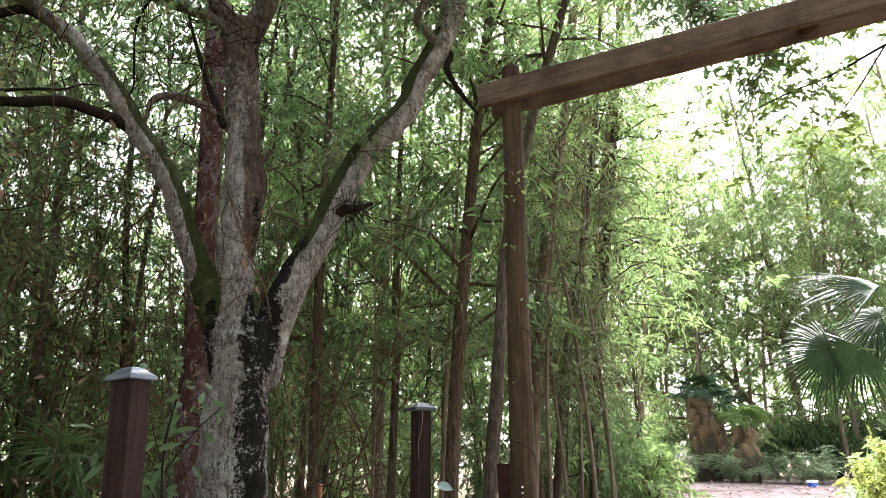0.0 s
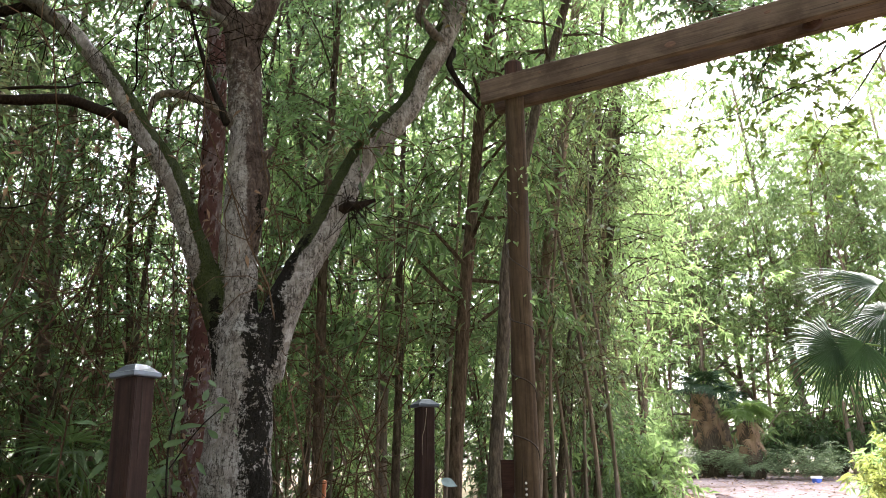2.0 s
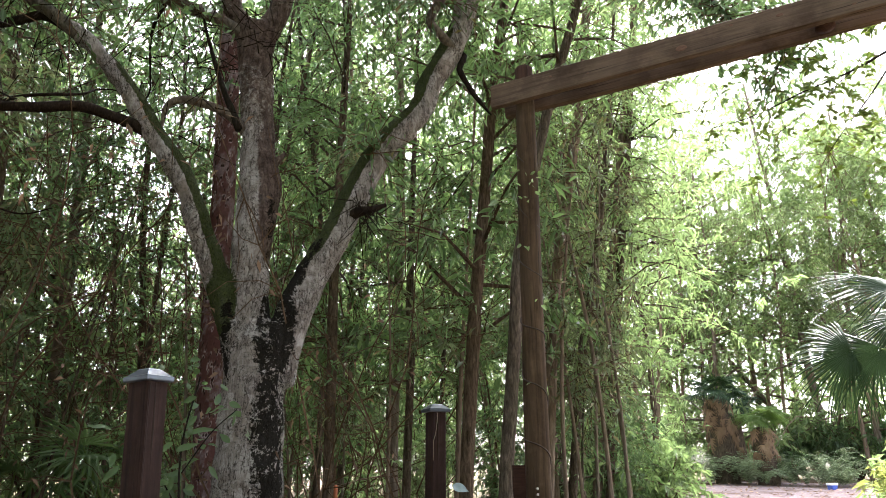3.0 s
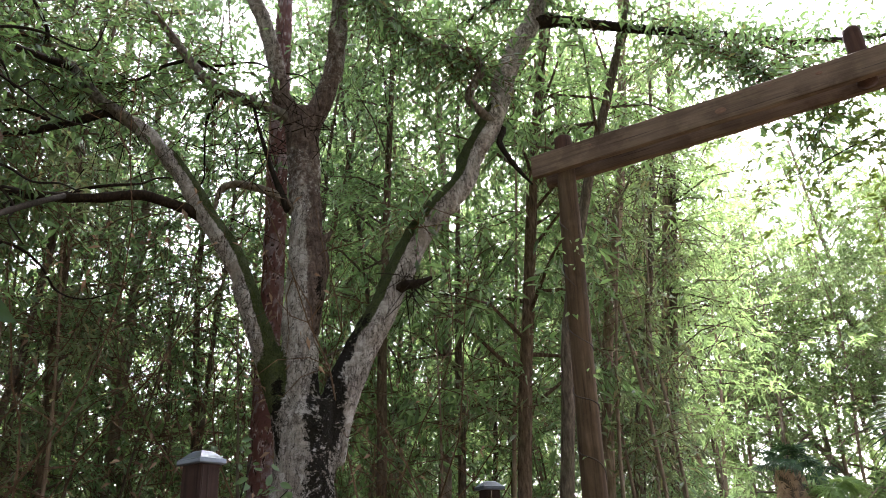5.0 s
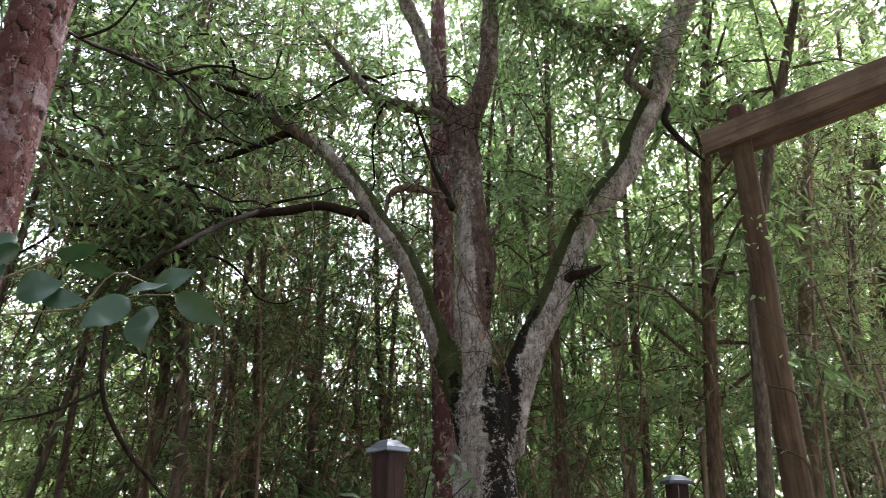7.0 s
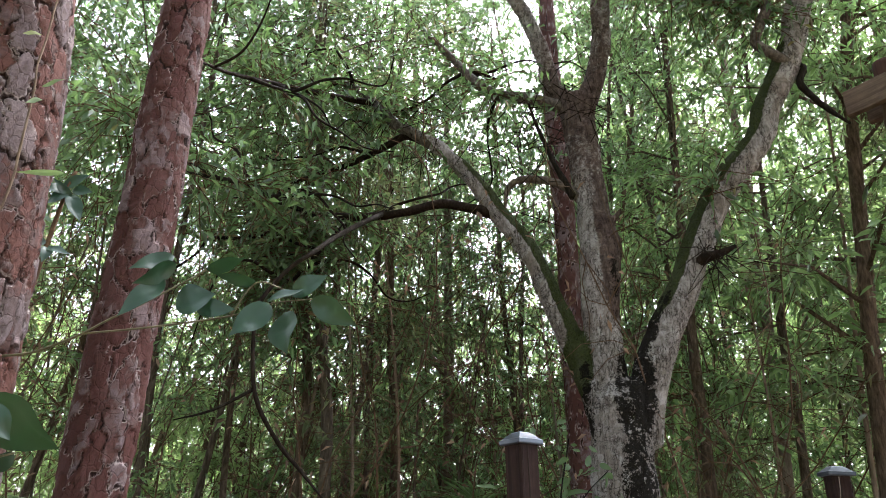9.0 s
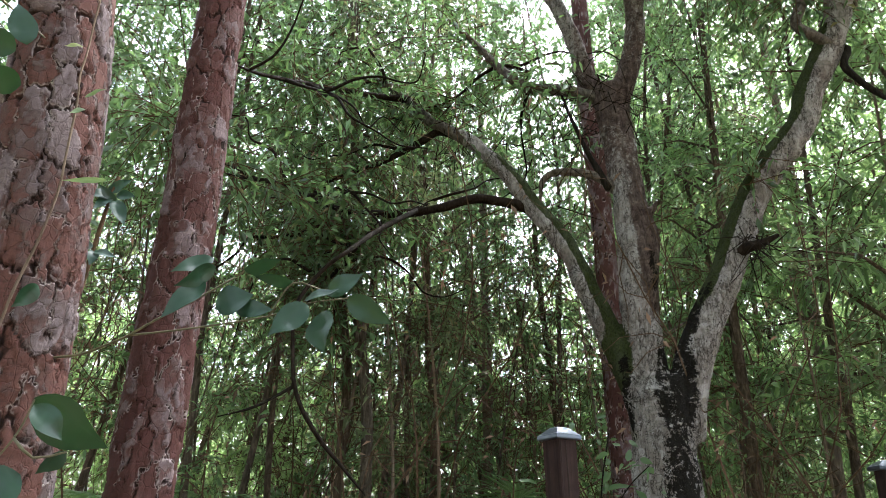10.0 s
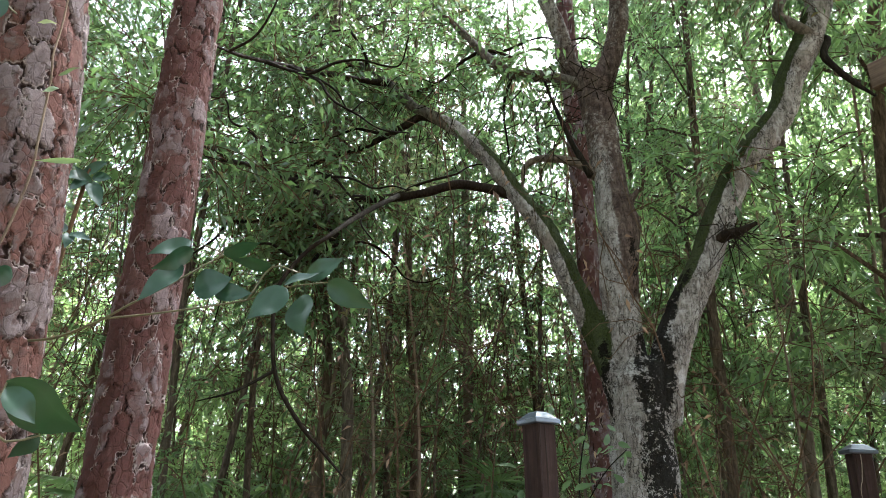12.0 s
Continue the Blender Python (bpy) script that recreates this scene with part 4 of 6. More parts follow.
def pine_surface(points, seed, fine, sides, dz, wide, tall, deep):
    """A pine trunk: flat flaking plates with torn edges, sunken furrows between them."""
    rows = curve_points(points, 0.02)
    zs = np.concatenate([np.arange(-0.1, fine[0], 0.05), np.arange(fine[0], fine[1], dz), np.arange(fine[1], rows[-1, 2], 0.12), [rows[-1, 2]]])
    cx, cy, cr = (np.interp(zs, rows[:, 2], rows[:, k]) for k in (0, 1, 3))
    th = np.arange(sides) * 2 * np.pi / sides
    T, V = np.meshgrid(th, zs)
    radius = float(cr[len(cr) // 3])
    girth = 2 * np.pi * radius
    ring = np.stack([radius * np.cos(T), radius * np.sin(T), V], -1).reshape(-1, 3)
    u = T.ravel() * radius + 0.016 * wobble(ring, 30, seed + 1) + 0.006 * wobble(ring, 110, seed + 2)
    v = V.ravel() + 0.022 * wobble(ring, 24, seed + 3) + 0.007 * wobble(ring, 95, seed + 4)
    cell, rim, tone = plate_cells(u, v, girth, wide, tall, seed)
    flake, flake_rim, flake_tone = plate_cells(u + 0.01 * wobble(ring, 60, seed + 5), v, girth, wide * 0.42, tall * 0.36, seed + 6)
    furrow = np.clip(rim / (0.03 + 0.13 * np.clip(0.5 + 0.9 * wobble(ring, 22, seed + 12), 0, 1)), 0, 1)
    scale = np.clip(flake_rim / 0.08, 0, 1)
    d = deep * (furrow ** 0.7 - 1) + 0.008 * (tone - 0.5) + 0.007 * (flake_tone - 0.5) - 0.0018 * (1 - scale)
    R = cr[:, None] + d.reshape(T.shape)
    verts = np.stack([cx[:, None] + R * np.cos(th), cy[:, None] + R * np.sin(th), V], -1).reshape(-1, 3)
    i, j = np.meshgrid(np.arange(len(zs) - 1), np.arange(sides), indexing="ij")
    k = (j + 1) % sides
    faces = np.stack([i * sides + j, i * sides + k, (i + 1) * sides + k, (i + 1) * sides + j], -1).reshape(-1, 4)
    layer = 0.62 * tone + 0.38 * flake_tone
    whole = (cell[faces] == cell[faces][:, :1]).all(1) & (furrow[faces] > 0.3).all(1) & (verts[faces][:, 0, 2] > fine[0]) & (verts[faces][:, 0, 2] < fine[1])
    return verts, faces, np.where(whole, cell[faces[:, 0]], -1), furrow, layer


def pine(at, points, bark, seed, label, wide, tall, deep, fine=(1.1, 3.5), sides=150, dz=0.009):
    tree = thing("pine_tree", (at[0], at[1], 0), label, "tree", "pines")
    rel = [(x - at[0], y - at[1], z, r) for x, y, z, r in points]
    verts, faces, plate, furrow, layer = pine_surface(rel, seed, fine, sides, dz, wide, tall, deep)

    def piece(name, chosen, parent):
        used, idx = np.unique(faces[chosen], return_inverse=True)
        mesh = array_mesh(name, verts[used], idx.reshape(-1, 4), True)
        for key, values in (("furrow", furrow), ("layer", layer)):
            mesh.attributes.new(key, "FLOAT", "POINT").data.foreach_set("value", values[used].astype(np.float32))
        return part(name, mesh, bark, parent)

    trunk = piece("trunk", plate < 0, tree)
    for c in np.unique(plate[plate >= 0]):
        piece("bark_plate", plate == c, trunk)
    return tree


pine((-2.05, 1.24), [(-2.04, 1.25, -0.1, 0.125), (-2.045, 1.245, 1.3, 0.108), (-2.055, 1.235, 1.85, 0.104), (-2.06, 1.23, 2.28, 0.1), (-2.07, 1.21, 2.78, 0.0965), (-2.08, 1.20, 3.23, 0.094), (-2.12, 1.17, 5.0, 0.085), (-2.15, 1.15, 8.0, 0.07), (-2.17, 1.1, 11.0, 0.05)],
     BARK_PINE_RED, 11, "reddish-brown pine trunk with plated flaking bark", 0.062, 0.13, 0.011, sides=180, dz=0.008)
pine((-1.96, 0.76), [(-1.95, 0.80, -0.1, 0.165), (-1.96, 0.77, 1.31, 0.147), (-1.97, 0.75, 1.57, 0.146), (-1.975, 0.72, 1.9, 0.145), (-1.995, 0.69, 2.26, 0.144), (-2.02, 0.65, 2.67, 0.143), (-2.03, 0.62, 2.89, 0.142), (-2.1, 0.47, 4.2, 0.13), (-2.2, 0.27, 7.0, 0.1), (-2.25, 0.1, 11.0, 0.06)],
     BARK_PINE_GREY, 12, "grey and orange pine trunk with deep bark furrows, vine-hung", 0.075, 0.17, 0.017, sides=200, dz=0.008)
pine((-2.08, 5.63), [(-2.06, 5.63, -0.1, 0.115), (-2.08, 5.63, 1.11, 0.105), (-2.12, 5.61, 2.19, 0.104), (-2.16, 5.6, 3.97, 0.104), (-2.25, 5.57, 5.84, 0.098), (-2.35, 5.5, 9.5, 0.06)],
     BARK_PINE_RED, 13, "reddish pine trunk standing behind the old tree", 0.08, 0.15, 0.012, (0.9, 5.5), 60, 0.03)


# ---- slender forest trees ----
def leafy_tree(at, points, bark, leaves, seed, label, limbs=30, reach=1.1, low=0.22, twigs=9, per=11, leaf=0.12, wide=0.22, droop=0.7, fine=False, bare=False, group="slender forest trees", twig=0.5, name="forest_tree", rise=(-0.2, 1.2)):
    """A slim stem with many thin limbs and a crown of hanging leaves. Points are relative to at."""
    g = np.random.default_rng(seed)
    tree = thing(name, at, label, "tree", group)
    part("trunk", join_tubes("trunk", [tube_arrays(points, 8, 0.3, 0.10, 9, seed)]), bark, tree)
    rows = curve_points(points, 0.05)
    top = rows[-1, 2]
    arms, starts, ways = [], [], []
    for i in range(limbs):
        h = top * (low + (0.99 - low) * (i + g.uniform(0, 1)) / limbs)
        k = int(np.abs(rows[:, 2] - h).argmin())
        p, r = rows[k, :3], rows[k, 3]
        a = g.uniform(0, 2 * np.pi)
        up = g.uniform(*rise)
        L = reach * g.uniform(0.55, 1.25) * (1 - 0.2 * max(0, h / top - 0.7) / 0.3)
        d = np.array([math.cos(a), math.sin(a), up])
        m = p + d * L * 0.5
        e = p + d * L + np.array([0, 0, -0.35 * L * droop])
        arms.append(tube_arrays([(*p, r * 0.38), (*m, r * 0.24), (*e, 0.004)], 3, 0.8))
        t = g.uniform(0.12, 1.0, twigs)[:, None]
        starts.append((1 - t) ** 2 * p + 2 * t * (1 - t) * (2 * m - 0.5 * p - 0.5 * e) + t * t * e)
        ways.append(d * 0.35 + g.normal(size=(twigs, 3)) * [0.75, 0.75, 0.6])
    tagged(part("branchwork", join_tubes("branchwork", arms), bark, tree), kind="stuff")
    tw, lv = spray(np.vstack(starts), np.vstack(ways), twig, per, leaf, wide, g, droop, 0.3, fine, not fine)
    if not bare:
        tagged(part("twigwork", array_mesh("twigwork", *tw), TWIG, tree), kind="stuff")
    tagged(part("crown", array_mesh("crown", *lv), leaves, tree), kind="stuff")
    return tree


def stem(height, r, lean, seed):
    g = np.random.default_rng(seed)
    a = g.uniform(0, 6.28)
    return [(lean * (max(h, 0) / height) ** 1.2 + 0.09 * math.sin(h * 0.9 + a), 0.09 * math.cos(h * 0.7 + a), h, r * (1 - 0.72 * (h / height))) for h in np.linspace(-0.1, height, 9)]


def standing(base, rest, leaves, seed, label, bark=BARK_BROWN, **more):
    """A tree that stands at a known place: base (x, y), then rows of its stem."""
    z = float(ground_height(np.array(base[0]), np.array(base[1])))
    pts = [(x - base[0], y - base[1], h - z, r) for x, y, h, r in rest]
    first = (0.0, 0.0, -0.1, rest[0][3] * 1.15)
    return leafy_tree((base[0], base[1], z), [first] + pts, bark, leaves, seed, label, **more)


BROWN_TREE = "slender brown-barked forest tree with hanging narrow leaves"
standing((-0.02, 6.0), [(0.04, 6.0, 1.11, 0.064), (0.15, 6.0, 2.63, 0.064), (0.25, 6.0, 3.52, 0.063), (0.41, 6.0, 5.08, 0.057), (0.57, 6.0, 6.14, 0.05), (0.9, 6.0, 9.0, 0.02)], LEAF_MID, 31, BROWN_TREE, limbs=36, leaf=0.15, wide=0.24, low=0.25, fine=True)
standing((0.25, 5.3), [(0.33, 5.29, 1.13, 0.056), (0.45, 5.28, 2.28, 0.055), (0.52, 5.28, 3.0, 0.052), (0.74, 5.26, 3.98, 0.049), (0.93, 5.25, 4.66, 0.045), (1.2, 5.24, 5.52, 0.04), (1.9, 5.2, 8.0, 0.015)], LEAF_MID, 32, BROWN_TREE, low=0.55, limbs=18)
standing((0.75, 6.95), [(0.96, 6.93, 2.34, 0.06), (1.13, 6.91, 3.64, 0.061), (1.31, 6.89, 4.52, 0.06), (1.46, 6.86, 5.31, 0.058), (1.67, 6.84, 6.8, 0.05), (2.0, 6.8, 10.0, 0.02)], LEAF_BRIGHT, 33, "slim pale-barked forest tree with bright-toned green leaves", BARK_PALE, low=0.45, limbs=26)
standing((1.55, 8.9), [(1.91, 8.8, 2.62, 0.057), (2.18, 8.74, 4.25, 0.056), (2.5, 8.67, 6.26, 0.056), (2.71, 8.62, 7.2, 0.05), (3.2, 8.5, 11.0, 0.02)], LEAF_BRIGHT, 34, "slim pale-barked forest tree with bright-toned green leaves", BARK_PALE, low=0.4)
standing((1.75, 8.85), [(1.95, 8.79, 2.03, 0.055), (2.2, 8.73, 3.68, 0.052), (2.6, 8.6, 6.5, 0.04), (2.9, 8.5, 9.5, 0.015)], LEAF_BRIGHT, 35, BROWN_TREE, low=0.4)
standing((1.1, 7.95), [(1.43, 7.87, 2.48, 0.047), (1.61, 7.84, 3.23, 0.045), (2.0, 7.7, 5.5, 0.036), (2.3, 7.6, 8.0, 0.012)], LEAF_BRIGHT, 36, BROWN_TREE, low=0.4)
standing((-1.21, 6.38), [(-1.22, 6.38, 1.17, 0.051), (-1.23, 6.38, 2.51, 0.051), (-1.24, 6.38, 3.08, 0.048), (-1.2, 6.4, 6.0, 0.035), (-1.1, 6.4, 8.5, 0.012)], LEAF_MID, 37, BROWN_TREE, low=0.35, leaf=0.11)
standing((-3.4, 7.2), [(-3.49, 7.2, 2.45, 0.036), (-3.67, 7.11, 4.49, 0.033), (-3.8, 7.0, 8.5, 0.012)], LEAF_SHADE, 38, BROWN_TREE, low=0.4)
standing((-0.58, 6.98), [(-0.54, 6.98, 1.41, 0.046), (-0.5, 6.98, 2.61, 0.045), (-0.52, 6.98, 3.24, 0.043), (-0.4, 7.0, 7.5, 0.015)], LEAF_MID, 39, BROWN_TREE, low=0.28, limbs=36, leaf=0.15, wide=0.24, fine=True)
standing((-4.3, 7.8), [(-4.47, 7.81, 1.66, 0.1), (-4.75, 7.65, 3.07, 0.09), (-5.2, 7.4, 6.0, 0.07), (-5.5, 7.2, 10.0, 0.02)], LEAF_SHADE, 40, BROWN_TREE, BARK_PALE, low=0.3)
standing((-4.1, 4.3), [(-4.11, 4.29, 1.5, 0.045), (-4.11, 4.29, 1.97, 0.047), (-4.12, 4.28, 2.56, 0.045), (-4.23, 4.17, 3.6, 0.042), (-4.4, 4.0, 7.5, 0.012)], LEAF_SHADE, 41, BROWN_TREE, low=0.3, leaf=0.1, limbs=13)
standing((-3.58, 4.1), [(-3.6, 4.08, 1.4, 0.05), (-3.64, 4.04, 2.19, 0.05), (-3.74, 3.95, 2.95, 0.047), (-3.9, 3.8, 5.0, 0.038), (-4.1, 3.6, 8.0, 0.012)], LEAF_DRY, 42, "slender forest tree with partly dry brown leaves", low=0.3, leaf=0.1, limbs=13)
standing((-4.28, 5.46), [(-4.29, 5.45, 1.67, 0.027), (-4.34, 5.42, 2.75, 0.026), (-4.4, 5.4, 6.0, 0.01)], LEAF_SHADE, 43, BROWN_TREE, low=0.3, limbs=13)
standing((-3.75, 5.25), [(-3.77, 5.22, 1.5, 0.047), (-3.8, 5.2, 2.43, 0.048), (-3.89, 5.14, 3.17, 0.042), (-4.1, 5.0, 7.0, 0.012)], LEAF_DRY, 44, "slender forest tree with partly dry brown leaves", low=0.25, leaf=0.11, limbs=13)
standing((-4.15, 6.78), [(-4.16, 6.77, 1.75, 0.062), (-4.18, 6.75, 3.05, 0.06), (-4.3, 6.7, 6.0, 0.045), (-4.4, 6.6, 9.5, 0.015)], LEAF_SHADE, 45, BROWN_TREE, BARK_PALE, low=0.3)

# templates, each planted many times: height, stem radius, leaves, label, bark, leaf length, limbs, reach, lowest limb, leaf width
DRY_TREE = "slender forest tree with partly dry brown leaves"
BRIGHT_TREE = "slim forest tree with bright-toned green leaves"
BROAD_TREE = "broad leafy tree at the edge of the clearing"
SHRUB = "leafy green understorey shrub with many thin stems"
SCREEN_TREE = "unseen tall broad-leaved tree added to shade the foreground"
THIN = "thin bare-stemmed sapling with few leaves"
KINDS = [
    (8.5, 0.038, LEAF_SHADE, BROWN_TREE, BARK_BROWN, 0.10, 30, 1.35, 0.14, 0.40),
    (10.0, 0.065, LEAF_SHADE, BROWN_TREE, BARK_PALE, 0.13, 34, 1.5, 0.16, 0.28),
    (7.0, 0.03, LEAF_DRY, DRY_TREE, BARK_BROWN, 0.11, 26, 1.2, 0.12, 0.28),
    (9.0, 0.05, LEAF_BRIGHT, BRIGHT_TREE, BARK_PALE, 0.14, 32, 1.35, 0.10, 0.27),
    (11.0, 0.07, LEAF_BRIGHT, BRIGHT_TREE, BARK_PALE, 0.15, 46, 1.6, 0.12, 0.26),
    (10.0, 0.10, LEAF_FAR, BROAD_TREE, BARK_PALE, 0.19, 42, 2.5, 0.04, 0.32),
    (2.6, 0.022, LEAF_SHADE, SHRUB, BARK_BROWN, 0.11, 26, 0.8, 0.05, 0.34),
    (2.6, 0.022, LEAF_BRIGHT, SHRUB, BARK_BROWN, 0.11, 26, 0.8, 0.05, 0.28),
    (5.5, 0.02, LEAF_DRY, THIN, BARK_PALE, 0.09, 9, 0.5, 0.3, 0.26),
    (4.5, 0.015, LEAF_SHADE, THIN, BARK_BROWN, 0.09, 9, 0.5, 0.25, 0.26),
    (10.0, 0.065, LEAF_FAR, BRIGHT_TREE, BARK_PALE, 0.15, 50, 1.9, 0.36, 0.26),
    # The next two kinds stay out of view, added only to cut light.
    (11.0, 0.14, LEAF_SHADE, SCREEN_TREE, BARK_BROWN, 0.34, 22, 2.8, 0.5, 0.42),
    (9.0, 0.10, LEAF_SHADE, "unseen leafy tree added behind the viewpoint to block low light", BARK_BROWN, 0.42, 18, 2.2, 0.05, 0.5),
    (8.0, 0.08, LEAF_FAR, "dense leafy tree deep in the wood", BARK_PALE, 0.17, 34, 2.2, 0.02, 0.36),
    (9.5, 0.036, LEAF_SHADE, "slender forest tree with a high crown of small leaves", BARK_BROWN, 0.10, 34, 1.5, 0.42, 0.40),
    (8.5, 0.07, LEAF_BRIGHT, "bright-toned green tree with long boughs hanging over the clearing", BARK_BROWN, 0.14, 40, 2.5, 0.42, 0.27),
]
first = {}


def plant(kind, x, y, turn, scale):
    h, r, mat, lab, bark, lf, limbs, reach, low, wide = KINDS[kind]
    z = float(ground_height(np.array(x), np.array(y)))
    if kind not in first:
        name, group = ("shrub", "understorey shrubs") if lab == SHRUB else ("thin_sapling", "thin saplings") if lab == THIN else ("forest_tree", "slender forest trees")
        first[kind] = leafy_tree((x, y, z), stem(h, r, 0.07 * h, 60 + kind), bark, mat, 70 + kind, lab, limbs=limbs, reach=reach, low=low, twigs=9, per=11, leaf=lf, wide=wide, name=name, group=group, bare=lab == BROAD_TREE or kind in (11, 12, 13))
        first[kind].matrix_world = pose(x, y, z, 0, 0, turn)
        return
    t = copy_thing(first[kind], pose(x, y, z, 0, 0, turn))
    t.scale = (scale, scale, scale)


def polar(r, az):
    """A place r metres off, az degrees to the left of the gate's axis."""
    return -r * math.sin(radians(az)), r * math.cos(radians(az))


pick = random.Random(4)
placed = []


def scatter(count, az0, az1, r0, r1, kinds, gap, s0=0.85, s1=1.2):
    tries = 0
    while count and tries < 4000:
        tries += 1
        az, r = pick.uniform(az0, az1), math.sqrt(pick.uniform(r0 * r0, r1 * r1))
        x, y = polar(r, az)
        if (21 < az < 32 and r > 8.0 and kinds[0] < 6) or (24 < az < 31 and kinds[0] == 14):
            continue
        if kinds[0] == 8 and (abs(az - 25.2) < 1.6 or abs(az - 1.9) < 1.6):
            continue
        if all((x - a) ** 2 + (y - b) ** 2 > gap * gap for a, b in placed):
            placed.append((x, y))
            plant(pick.choice(kinds), x, y, pick.uniform(0, 360), pick.uniform(s0, s1))
            count -= 1


scatter(11, 9, 72, 7.2, 10.5, (3, 2, 3, 14), 1.2, 0.72, 1.0)
scatter(4, -2, 9, 9.5, 12.0, (3, 0, 2), 1.2, 0.8, 1.0)
scatter(10, -2, 72, 11.5, 16.0, (3, 1, 3), 1.8, 0.85, 1.2)
scatter(5, -11, -2, 8.5, 12.0, (3, 4, 3), 1.0)
scatter(9, -17, -2, 11.0, 20.0, (3, 4, 3), 1.2, 0.9, 1.25)
scatter(26, -40, -9, 24.5, 32.0, (5,), 1.5, 1.1, 1.45)
scatter(11, -36, -12, 23.6, 26.5, (10,), 1.3, 0.95, 1.25)
scatter(4, 20, 33, 8.5, 14.0, (6,), 0.9, 1.1, 1.5)
scatter(6, 30, 75, 7.4, 11.0, (7,), 0.7, 1.0, 1.5)
scatter(8, 0, 74, 11.0, 17.0, (7,), 1.3, 1.5, 2.1)
scatter(2, 57, 66, 6.4, 7.8, (14,), 0.7, 1.1, 1.25)
scatter(8, 2, 70, 7.0, 12.5, (7, 6), 0.7, 0.7, 1.15)
scatter(7, -16, 4, 6.8, 13.0, (7, 7, 6), 0.6, 0.6, 0.9)
scatter(3, 50, 74, 6.2, 8.5, (14,), 0.9, 0.9, 1.1)
scatter(2, 44, 63, 6.6, 9.0, (14,), 0.8, 0.95, 1.15)
scatter(2, 42, 56, 6.8, 8.2, (14,), 0.8, 1.0, 1.2)
scatter(4, 4, 17, 8.0, 10.5, (0, 1), 1.0, 1.15, 1.35)
scatter(8, 2, 27, 16.0, 22.0, (13,), 1.5, 1.0, 1.4)
scatter(19, 27, 80, 16.0, 22.0, (13,), 1.4, 0.75, 1.05)
scatter(7, 3, 24, 10.5, 16.0, (3, 0, 3), 1.0, 1.1, 1.5)
scatter(4, 32, 76, 10.5, 16.0, (3, 0, 3), 1.0, 0.9, 1.2)
scatter(6, 2, 21, 7.8, 11.0, (14, 0, 14), 0.7, 1.15, 1.45)
scatter(3, 33, 58, 7.4, 10.5, (14, 0, 14), 0.7, 1.1, 1.4)
scatter(46, 3, 72, 5.2, 11.5, (8, 9), 0.32, 0.8, 1.4)
scatter(16, -14, 1, 6.0, 10.0, (8, 9), 0.35, 0.9, 1.4)
# Unseen trees added behind and beside the viewpoint to block sky light.
scatter(3, 104, 145, 4.6, 7.5, (11,), 1.8, 0.9, 1.1)
scatter(4, 145, 255, 4.0, 8.0, (11,), 2.0, 0.9, 1.15)
scatter(3, 255, 290, 5.5, 9.0, (11,), 2.0, 0.9, 1.1)
scatter(17, 78, 285, 9.0, 13.0, (12,), 1.9, 0.9, 1.2)
plant(14, *polar(7.8, 19.0), 30, 1.1)
for r, az, turn in ((6.2, 41, 60), (6.7, 48, 200), (6.0, 56, 310), (7.2, 71, 20), (9.0, 75, 130), (8.0, 80, 250)):
    plant(14, *polar(r, az), turn, 1.0)
# Two more unseen shade trees, added on the right.
plant(11, 4.5, 0.7, 40, 1.0)
plant(11, 6.4, 0.2, 120, 1.1)


for r, az, turn, size in ((10.6, -12.0, 140, 1.0), (12.6, -8.5, 250, 1.1), (14.5, -15.5, 75, 1.05)):
    plant(15, *polar(r, az), turn, size)


# ---- palms ----
def fan_arrays(radius, segments, span, droop, seed, tip=0.35):
    """A pleated fan of pointed segments, joined near the hub and free and drooping at the tips; it points along x."""
    g = np.random.default_rng(seed)
    st = np.array([0.04, 0.2, 0.36, 0.6, 0.82, 1.0])
    vs, fs = [], []
    da = radians(span) / segments
    for i in range(segments):
        a = (i - (segments - 1) / 2) * da + g.normal() * 0.02
        R = radius * (1 - 0.12 * abs(a) / 2.2) * g.uniform(0.92, 1.04)
        d, p = np.array([math.cos(a), math.sin(a), 0]), np.array([-math.sin(a), math.cos(a), 0])
        half = np.where(st < 0.37, st * R * math.tan(da / 2) * 1.02, R * math.tan(da / 2) * 0.36 * np.clip((1.0 - st) / 0.5, 0, 1) * 1.05 + 0.0012)
        z = -droop * radius * st ** 2 - tip * radius * np.clip(st - 0.5, 0, 1) ** 1.5 * g.uniform(0.4, 2.6) + 0.10 * radius * (abs(a) / 2.2) ** 2
        c = d * (st * R)[:, None] + np.array([0, 0, 1.0]) * z[:, None] + p * (g.normal() * 0.06 * R * st ** 3)[:, None]
        n = len(vs) * 18
        vs.append(np.stack([c + p * half[:, None], c + np.array([0, 0, 1.0]) * (half * 0.55)[:, None], c - p * half[:, None]], 1).reshape(-1, 3))
        for k in range(5):
            b = n + k * 3
            fs += [(b, b + 1, b + 4), (b, b + 4, b + 3), (b + 1, b + 2, b + 5), (b + 1, b + 5, b + 4)]
    vs, fs = np.vstack(vs), np.array(fs)
    weld = np.arange(len(vs))
    for i in range(segments - 1):
        for k in range(3):
            a, b = i * 18 + k * 3, (i + 1) * 18 + k * 3 + 2
            vs[a] = (vs[a] + vs[b]) / 2
            weld[b] = a
    kept, fs = np.unique(weld[fs], return_inverse=True)
    return vs[kept], fs.reshape(-1, 3)


